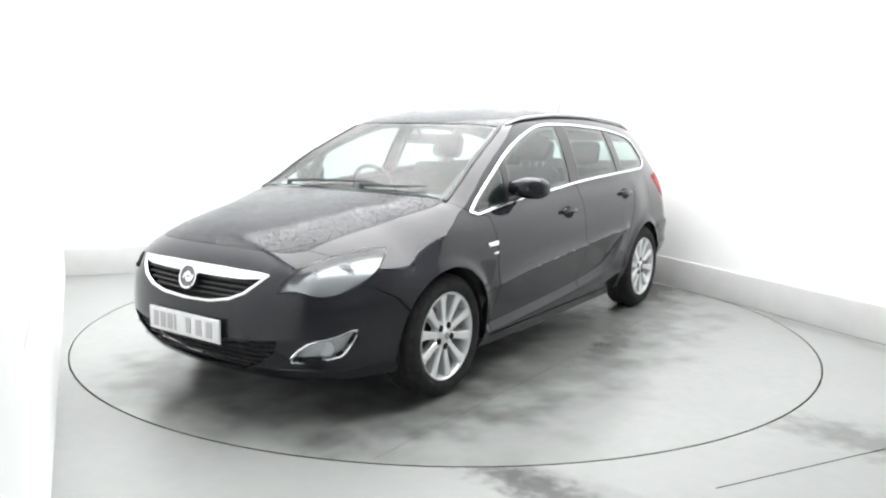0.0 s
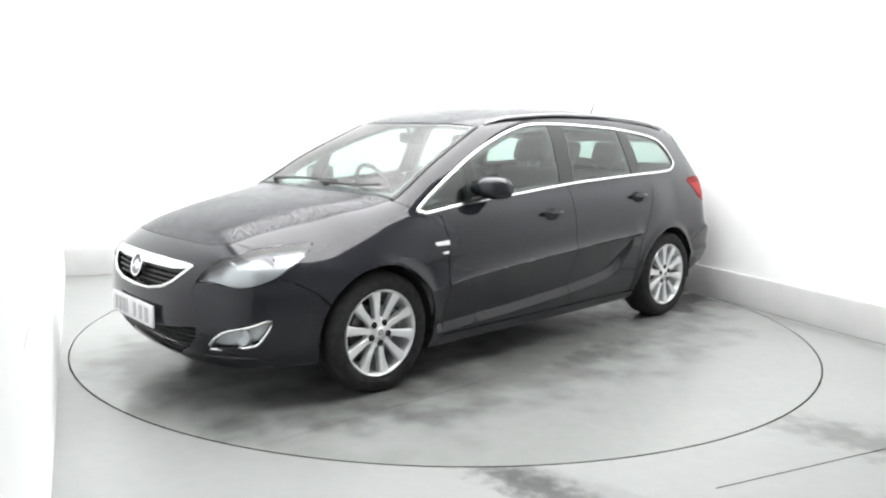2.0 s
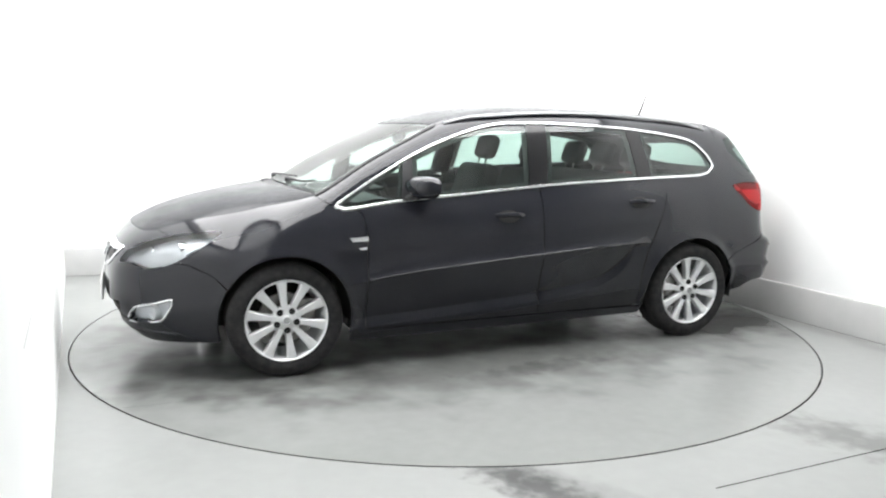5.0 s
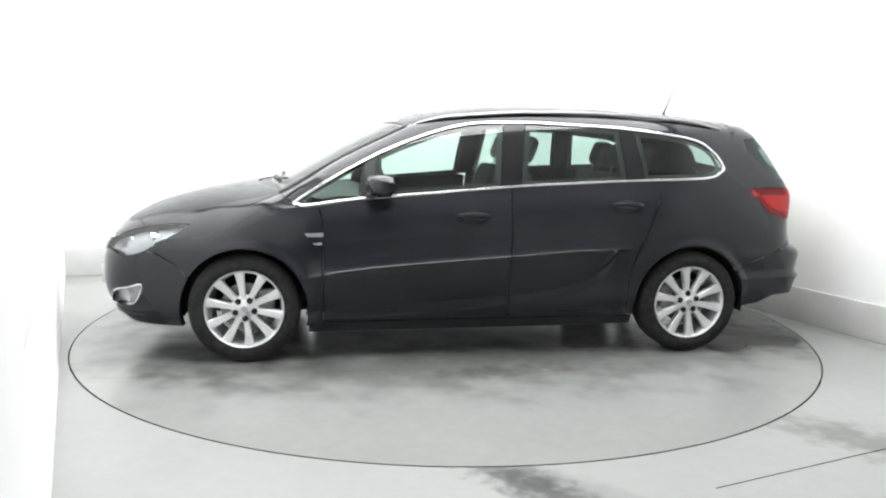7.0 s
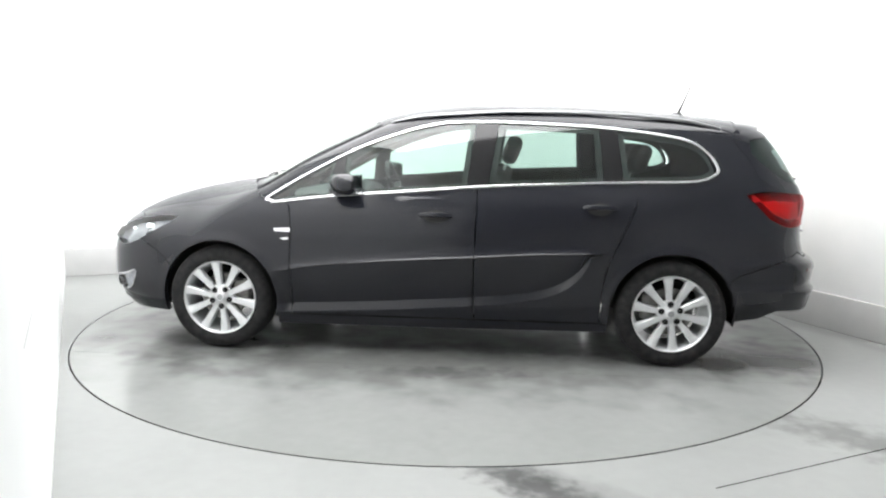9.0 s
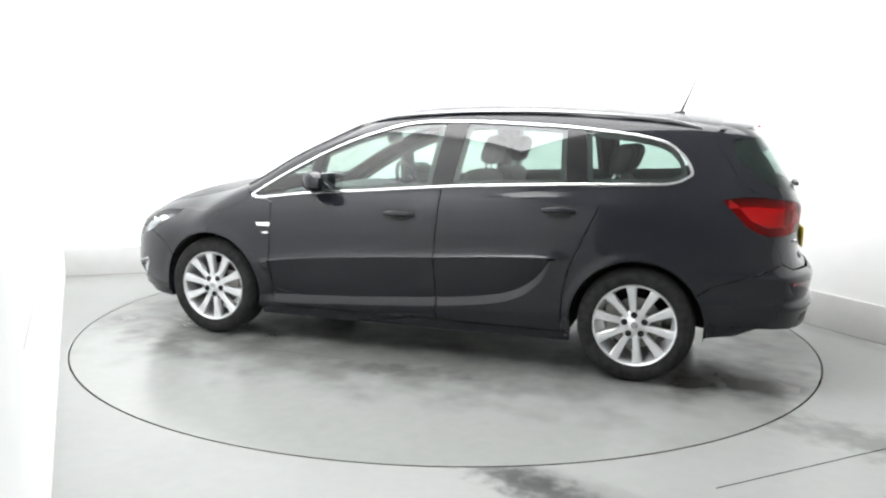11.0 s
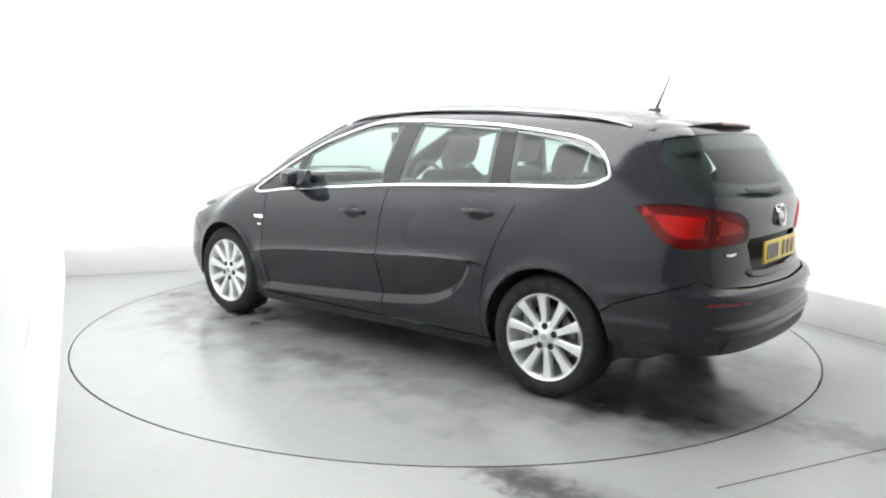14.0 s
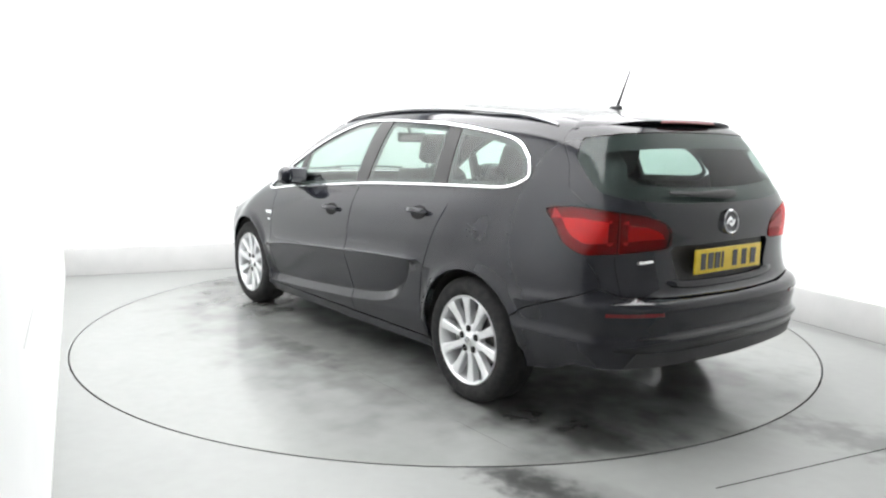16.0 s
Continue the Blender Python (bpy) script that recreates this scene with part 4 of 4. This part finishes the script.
strip("rear_valance", REAR((0.0, 0.40), (0.4, 0.40), (0.62, 0.41), (0.66, 0.343), (0.0, 0.338)), M_BLACK, R0, off=0.003, gap=0.0, flange=0.01, label="black lower bumper insert")
lip = REAR(*[(y, 0.676 + 0.02 * (y / 0.4) ** 4) for y in np.linspace(-0.42, 0.42, 25)])
bm = bmesh.new()
tube(bm, [Vector(p) for p in lip], [0.004] + [0.02] * 23 + [0.004], 8, False, 0.6, slope(lip))
part("tailgate_lip", bm, M_PAINT, car)
c = REAR((0.0, 0.946))[0]
badge_disc("rear_emblem", Vector(c) + Vector((-0.004, 0, 0)), (-1, 0, 0.12), 0.058, "round chrome emblem")
bm = bmesh.new()
q = REAR((0.52, 0.79))[0]
box(bm, (q[0] - 0.008, 0.46, 0.783), (q[0] + 0.02, 0.565, 0.798), 0.003)
part("model_badge", bm, M_CHROME, car, "small chrome badge bar")

# roof spoiler, wiper, aerial
bm = bmesh.new()
rows = []
for y in np.linspace(-0.56, 0.56, 29):
    e = abs(y) / 0.56
    x0 = -1.70 - 0.07 * (1 - e**2)
    xb = -1.945 + 0.10 * e**2 + 0.09 * e**8
    za, zb = OVER((x0, y), (x0 - 0.05, y))[:, 2]
    drop = (zb - za) / 0.05
    zt = min(za + drop * (x0 - xb) * 0.75, za - 0.02)
    pts = [(x0, za + 0.003), ((x0 + xb) / 2, (za + zt) / 2 + 0.005), (xb + 0.02, zt + 0.001), (xb, zt - 0.008), (xb + 0.012, zt - 0.022), (x0 - 0.02, za - 0.06)]
    rows.append([bm.verts.new((x, y, z)) for x, z in pts])
for a, b in zip(rows, rows[1:]):
    for j in range(6):
        bm.faces.new((a[j], a[(j + 1) % 6], b[(j + 1) % 6], b[j]))
bm.faces.new(rows[0])
bm.faces.new(rows[-1][::-1])
tip = [tuple((r[3].co + r[4].co) / 2) for r in rows]
spoiler = part("roof_spoiler", bm, M_PAINT, car)
bm = bmesh.new()
pts = [Vector(p) for p in tip[9:20]]
tube(bm, pts, 0.012, 6, False, 0.6)
part("brake_light", bm, M_REDBACK, spoiler, "slim red high brake light")
bm = bmesh.new()
q = REAR(*[(y, 1.062 + 0.05 * (y / 0.4) ** 2 * 0.3) for y in np.linspace(-0.06, 0.38, 9)])
qn = slope(q)
tube(bm, [Vector(p) + 0.022 * Vector(n) for p, n in zip(q, qn)], [0.018, 0.024, 0.022, 0.018, 0.014, 0.013, 0.012, 0.011, 0.008], 8, False, 0.8, qn)
part("rear_wiper", bm, M_BLACK, car, "black rear wiper")
b = OVER((-1.476, 0.0))[0]
bm = bmesh.new()
box(bm, (-0.035, -0.015, -0.006), (0.035, 0.015, 0.014), 0.006, Matrix.Translation(b))
tube(bm, [Vector(b) + Vector((-0.01, 0, 0.012)), Vector(b) + Vector((-0.03, 0, 0.06)), Vector(b) + Vector((-0.085, 0, 0.2))], [0.010, 0.007, 0.004], 6)
part("aerial", bm, M_BLACK, car, "short black roof aerial")

# roof rails
q = OVER(*[(x, 0.583 - 0.012 * max(0, x) - 0.02 * max(0, -0.9 - x)) for x in np.linspace(0.34, -1.62, 33)])
qn = slope(q)
lift = [0.002 + 0.012 * min(1, i / 3, (32 - i) / 3) for i in range(33)]
for s in (1, -1):
    bm = bmesh.new()
    tube(bm, [Vector((p[0], s * p[1], p[2] + l)) for p, l in zip(q, lift)], [0.008 + 0.005 * min(1, i / 3, (32 - i) / 3) for i in range(33)], 8, False, 0.8)
    part("roof_rail", bm, M_RAIL, car, "satin silver roof rail")

# door handles, side badges, mirrors
for s in (1, -1):
    for x, z, owner in ((0.03, 0.85, doors), (-0.91, 0.915, rear_doors)):
        owner = owner[0] if s == 1 else owner[1]
        p = SIDE(*[(x + d, z + 0.003 * d) for d in np.linspace(0.095, -0.095, 9)])
        n = slope(p)
        bm = bmesh.new()
        tube(bm, [Vector((a[0], s * a[1], a[2])) + (0.016 + 0.014 * (1 - (i / 4 - 1) ** 2)) * Vector((b[0], s * b[1], b[2])) for i, (a, b) in enumerate(zip(p, n))], [0.009, 0.014, 0.015, 0.015, 0.015, 0.015, 0.015, 0.014, 0.009], 8, False, 0.7, [Vector((b[0], s * b[1], b[2])) for b in n])
        part("door_handle", bm, M_PAINT, owner)
        # flat dark oval on the door, painted for the shade of the handle's hollow
        cup = SIDE(*[(x + 0.07 * math.cos(a) + 0.0, z - 0.004 + 0.036 * math.sin(a)) for a in np.linspace(0, 2 * math.pi, 20)[:-1]])
        panel("handle_recess_shade", cup, M_GAP, sides="left" if s == 1 else "right", off=0.0025, gap=0.0, flange=0.0, h=0.02, parent=owner)
    for (x0, x1, z0, z1, name) in ((0.895, 1.0, 0.733, 0.758, "side_badge"), (0.905, 0.955, 0.688, 0.702, "small_side_badge")):
        q = SIDE((x0, z0), (x1 - 0.015, z0), (x1, z1 - 0.006), (x0, z1))
        panel(name, q, M_CHROME, sides="left" if s == 1 else "right", off=0.005, gap=0.0, flange=0.006, h=0.02, label="small chrome side badge")
    # door mirror: shell, glass and foot
    bm = bmesh.new()
    rows = []
    for i in range(13):
        v = i / 12
        y = 0.795 + 0.19 * v
        k = (0.62 + 0.38 * min(1, v * 2.5)) * (1 - max(0, (v - 0.6) / 0.4) ** 3 * 0.55)
        cx, cz = 0.605 - 0.075 * v, 1.03 - 0.006 * v
        ring = []
        for j in range(20):
            a = 2 * math.pi * j / 20
            dx, dz = math.cos(a), math.sin(a)
            rx = 0.085 if dx > 0 else 0.055
            ring.append(bm.verts.new((cx + k * rx * abs(dx) ** 0.7 * (1 if dx > 0 else -1), s * y, cz + k * 0.062 * abs(dz) ** 0.75 * (1 if dz > 0 else -1))))
        rows.append(ring)
    for a, b in zip(rows, rows[1:]):
        for j in range(20):
            bm.faces.new((a[j], a[(j + 1) % 20], b[(j + 1) % 20], b[j]))
    bm.faces.new(rows[0])
    bm.faces.new(rows[-1][::-1])
    mirror = part("door_mirror", bm, M_PAINT, car, "black door mirror")
    bm = bmesh.new()
    box(bm, (-0.004, -0.075, -0.047), (0.004, 0.075, 0.047), 0.003, Matrix.Translation((0.505, s * 0.885, 1.03)) @ Matrix.Rotation(radians(-22 * s), 4, "Z"))
    part("mirror_glass", bm, M_MIRROR, mirror)
    bm = bmesh.new()
    tube(bm, [Vector((0.63, s * 0.775, 0.955)), Vector((0.62, s * 0.82, 0.965)), Vector((0.6, s * 0.86, 0.99))], [0.035, 0.03, 0.028], 10, False, 0.6)
    part("mirror_foot", bm, M_BLACK, mirror)

# windscreen wipers
for a, b, e in (((1.185, -0.42), (1.165, 0.02), (1.15, 0.22)), ((1.20, 0.16), (1.165, 0.40), (1.10, 0.55))):
    q = OVER(*bend([a, b, e], False, 5))
    qn = slope(q)
    bm = bmesh.new()
    tube(bm, [Vector(p) + 0.016 * Vector(n) for p, n in zip(q, qn)], [0.010 - 0.005 * i / (len(q) - 1) for i in range(len(q))], 6, False, 1.0)
    arm = part("wiper", bm, M_BLACK, car, "black windscreen wiper")
    bm = bmesh.new()
    o = OVER(a)[0]
    lathe(bm, [(0.001, 0.026), (0.013, 0.023), (0.017, -0.004)], 14, "z", Matrix.Translation(o))
    part("wiper_pivot", bm, M_BLACK, arm)


# ---- wheels ----
def wheel(ax, s, phase):
    """Tyre, ten-spoke alloy rim, dark discs for shaded bolt holes, and brake disc; s: +1 left, -1 right."""
    hub = new("wheel")
    hub.parent = car
    tagged(hub, "silver ten-spoke alloy wheel with a black tyre")
    m = Matrix.Translation((ax, s * 0.875, WHEEL_R)) @ Matrix.Diagonal((1, s, 1, 1))
    R, r = WHEEL_R, 0.228
    bm = bmesh.new()
    lathe(bm, [(r - 0.004, -0.012), (r + 0.008, -0.002), (r + 0.03, 0.004), (r + 0.06, -0.001), (R - 0.014, -0.014), (R - 0.003, -0.028), (R, -0.05), (R, -0.088), (R - 0.004, -0.09), (R - 0.004, -0.096), (R, -0.098), (R, -0.14), (R - 0.004, -0.142), (R - 0.004, -0.148), (R, -0.15), (R - 0.003, -0.185), (R - 0.014, -0.2), (r + 0.03, -0.215), (r - 0.004, -0.2)], 64, "y", m)
    part("tyre", bm, M_TYRE, hub, "black rubber tyre")
    bm = bmesh.new()
    lathe(bm, [(r, -0.014), (r - 0.006, -0.004), (r - 0.012, -0.008), (r - 0.018, -0.02), (r - 0.024, -0.06), (r - 0.04, -0.19), (r, -0.2)], 64, "y", m)
    rim = part("rim", bm, M_RIM, hub, "silver alloy rim")
    for i in range(10):
        a = radians(phase + 36 * i)
        d, w = Vector((-math.cos(a), 0, math.sin(a))), Vector((math.sin(a), 0, math.cos(a)))
        bm = bmesh.new()
        rows = []
        for rr, hw, yo in ((0.035, 0.016, -0.024), (0.075, 0.0165, -0.022), (0.12, 0.0185, -0.02), (0.17, 0.0225, -0.016), (0.2, 0.0265, -0.012), (r - 0.012, 0.032, -0.010)):
            c = d * rr
            rows.append([bm.verts.new(m @ (c + w * x + Vector((0, y, 0)))) for x, y in ((-hw, yo - 0.04), (-hw, yo - 0.006), (-hw * 0.7, yo), (0, yo - 0.0015), (hw * 0.7, yo), (hw, yo - 0.006), (hw, yo - 0.04))])
        for p, q in zip(rows, rows[1:]):
            for j in range(6):
                bm.faces.new((p[j], p[j + 1], q[j + 1], q[j]))
        part("spoke", bm, M_RIM, rim)
    bm = bmesh.new()
    lathe(bm, [(0.001, -0.012), (0.024, -0.013), (0.028, -0.018), (0.03, -0.02), (0.072, -0.026), (0.08, -0.034), (0.08, -0.06)], 36, "y", m)
    hubcap = part("hub", bm, M_RIM, rim)
    bm = bmesh.new()
    lathe(bm, [(0.001, -0.0095), (0.018, -0.0105), (0.02, -0.015)], 24, "y", m)
    part("centre_cap", bm, M_GREYLENS, hub)
    # slightly proud discs, coloured dark for the shade inside the bolt holes
    for i in range(5):
        a = radians(phase - 3 + 72 * i)
        c = Vector((-math.cos(a) * 0.056, 0, math.sin(a) * 0.056))
        bm = bmesh.new()
        lathe(bm, [(0.001, -0.0195), (0.008, -0.0185), (0.0175, -0.0195), (0.0185, -0.03)], 12, "y", m @ Matrix.Translation(c))
        part("bolt_hole_shade", bm, M_GAP, rim)
    bm = bmesh.new()
    lathe(bm, [(0.06, -0.085), (0.14, -0.085), (0.14, -0.11), (0.06, -0.11)], 40, "y", m, True)
    part("brake_disc", bm, M_STEEL, hub)
    bm = bmesh.new()
    box(bm, (-0.05, -0.12, -0.075), (0.05, -0.065, 0.075), 0.012, m @ Matrix.Translation((-0.115 if ax > 0 else 0.115, 0, 0.03)))
    part("brake_caliper", bm, M_STEEL, hub)
    # wheel housing behind it
    bm = bmesh.new()
    rows = []
    for i in range(25):
        a = radians(-10 + 200 * i / 24)
        rows.append([bm.verts.new((ax + ARCH_R * 1.01 * math.cos(a), s * y, AXLE_Z + ARCH_R * 1.01 * math.sin(a))) for y in (0.845, 0.5)] + [bm.verts.new((ax, s * 0.5, AXLE_Z))])
    for p, q in zip(rows, rows[1:]):
        bm.faces.new((p[0], p[1], q[1], q[0]))
        bm.faces.new((p[1], p[2], q[2], q[1]))
    part("wheel_housing", bm, M_GAP, car)


for ax in (AXLE, -AXLE):
    for s in (1, -1):
        wheel(ax, s, -83 if ax > 0 else 97)

# underside and cabin
bm = bmesh.new()
box(bm, (-0.95, -0.78, 0.19), (0.95, 0.78, 0.24), 0.01)
box(bm, (-1.95, -0.5, 0.34), (-0.951, 0.5, 0.4), 0.01)
box(bm, (0.951, -0.45, 0.21), (1.9, 0.45, 0.27), 0.01)
part("underbody", bm, M_GAP, car, "dark underbody")
tub = cat(SIDE((0.93, 0.26), (0.93, 0.86)), SIDE(*[(x, belt(x) - 0.045) for x in (0.6, 0.2, -0.2, -0.6, -1.0, -1.4, -1.55)]), SIDE((-1.75, 0.95), (-1.75, 0.72), (-0.93, 0.72), (-0.93, 0.26)))
pair("door_lining", tub, M_LINING, off=-0.05, gap=0.0, flange=0.0, h=0.08, label="dark grey door lining")
bm = bmesh.new()
box(bm, (-0.95, -0.78, 0.25), (1.0, 0.78, 0.28))
box(bm, (-2.1, -0.66, 0.62), (-1.0, 0.66, 0.66))
box(bm, (1.0, -0.6, 0.3), (1.03, 0.6, 0.9))
part("cabin_floor", bm, M_LINING, car, "dark cabin floor")
pillar = cat(SIDE((-1.60, 1.06), (-1.605, 1.145), (-1.55, 1.24), (-1.42, 1.325)), REAR((0.5, 1.35), (0.5, 1.22), (0.56, 1.09), (0.62, 1.04)))
pair("rear_pillar_lining", pillar, M_LINING, off=-0.03, gap=0.0, flange=0.0, h=0.06, label="dark rear pillar lining")
head = both([(0.42, 0.0), (0.4, 0.3), (0.33, 0.5), (-0.4, 0.52), (-1.0, 0.51), (-1.65, 0.48), (-1.75, 0.0)])
panel("headlining", head, M_HEAD, "top", in_2d=True, off=-0.03, gap=0.0, flange=0.0, h=0.1, label="pale grey headlining")
bm = bmesh.new()
rows = []
for y in np.linspace(-0.7, 0.7, 15):
    e = (y / 0.7) ** 2
    hood = 0.03 * math.exp(-((y + 0.36) / 0.16) ** 2)
    pts = [(1.06 - 0.16 * e, 0.93), (0.9 - 0.1 * e, 0.95 + hood * 0.4), (0.72, 0.945 + hood), (0.62, 0.92 + hood), (0.58, 0.86), (0.62, 0.7), (0.7, 0.55)]
    rows.append([bm.verts.new((x, y, z)) for x, z in pts])
for a, b in zip(rows, rows[1:]):
    for j in range(6):
        bm.faces.new((a[j], a[j + 1], b[j + 1], b[j]))
part("dashboard", bm, M_LINING, car, "dark grey dashboard")
bm = bmesh.new()
m = Matrix.Translation((0.45, -0.36, 0.93)) @ Matrix.Rotation(radians(-68), 4, "Y")
pts = [m @ Vector((0.185 * math.cos(a), 0.185 * math.sin(a), 0)) for a in np.linspace(0, 2 * math.pi, 33)[:-1]]
tube(bm, pts, 0.015, 8, True)
for a in (0.1, math.pi - 0.1, -math.pi / 2):
    tube(bm, [m @ Vector((0, 0, -0.02)), m @ Vector((0.18 * math.sin(a + 0.0), 0.18 * math.cos(a), 0))], [0.05, 0.014], 8, False, 0.4)
part("steering_wheel", bm, M_BLACK, car, "black steering wheel")


def seat(x, y, w, headrests=(0.0,), back=0.62):
    """A cloth seat: cushion, raked backrest and headrests on posts."""
    bm = bmesh.new()
    box(bm, (x - 0.26, y - w / 2, 0.42), (x + 0.27, y + w / 2, 0.58), 0.05)
    o = part("seat", bm, M_CLOTH, car, "dark cloth seat")
    rake = Matrix.Translation((x - 0.22, y, 0.52)) @ Matrix.Rotation(radians(-20), 4, "Y")
    bm = bmesh.new()
    box(bm, (-0.07, -w / 2, 0.0), (0.07, w / 2, back), 0.055, rake)
    part("backrest", bm, M_CLOTH, o)
    for h in headrests:
        bm = bmesh.new()
        box(bm, (-0.05, h - 0.125, back + 0.045), (0.05, h + 0.125, back + 0.225), 0.045, rake)
        part("headrest", bm, M_CLOTH, o)
        bm = bmesh.new()
        for d in (-0.06, 0.06):
            tube(bm, [rake @ Vector((0, h + d, back - 0.05)), rake @ Vector((0, h + d, back + 0.1))], 0.007, 8)
        part("headrest_post", bm, M_CHROME, o)


seat(0.08, 0.36, 0.5)
seat(0.08, -0.36, 0.5)
seat(-0.72, 0.0, 1.25, (-0.4, 0.0, 0.4), 0.58)
bm = bmesh.new()
box(bm, (-0.012, -0.12, -0.035), (0.012, 0.12, 0.035), 0.011, Matrix.Translation((0.42, 0, 1.29)))
tube(bm, [Vector((0.43, 0, 1.3)), Vector((0.46, 0, 1.36))], 0.012, 8)
part("rear_view_mirror", bm, M_BLACK, car, "black rear-view mirror")


def motions():
    """The turntable and the car on it turn together: a soft start, then a steady pace."""
    heading = [(0.0, 55.2), (0.25, 54.45), (0.5, 53.1), (1.0, 49.95), (1.5, 46.5), (2.0, 43.02)]
    heading += [(2.0 + i, 43.02 - 6.842 * i) for i in range(1, 15)]
    for thing in (turntable, car):
        rows = []
        for t, a in heading:
            turn = pose(0, 0, 0, 0, 0, 180 + a)
            rows.append((t, turn @ Matrix.Translation((-0.0424, 0.0512, 0)) if thing is car else turn))
        walk(thing, rows)


motions()
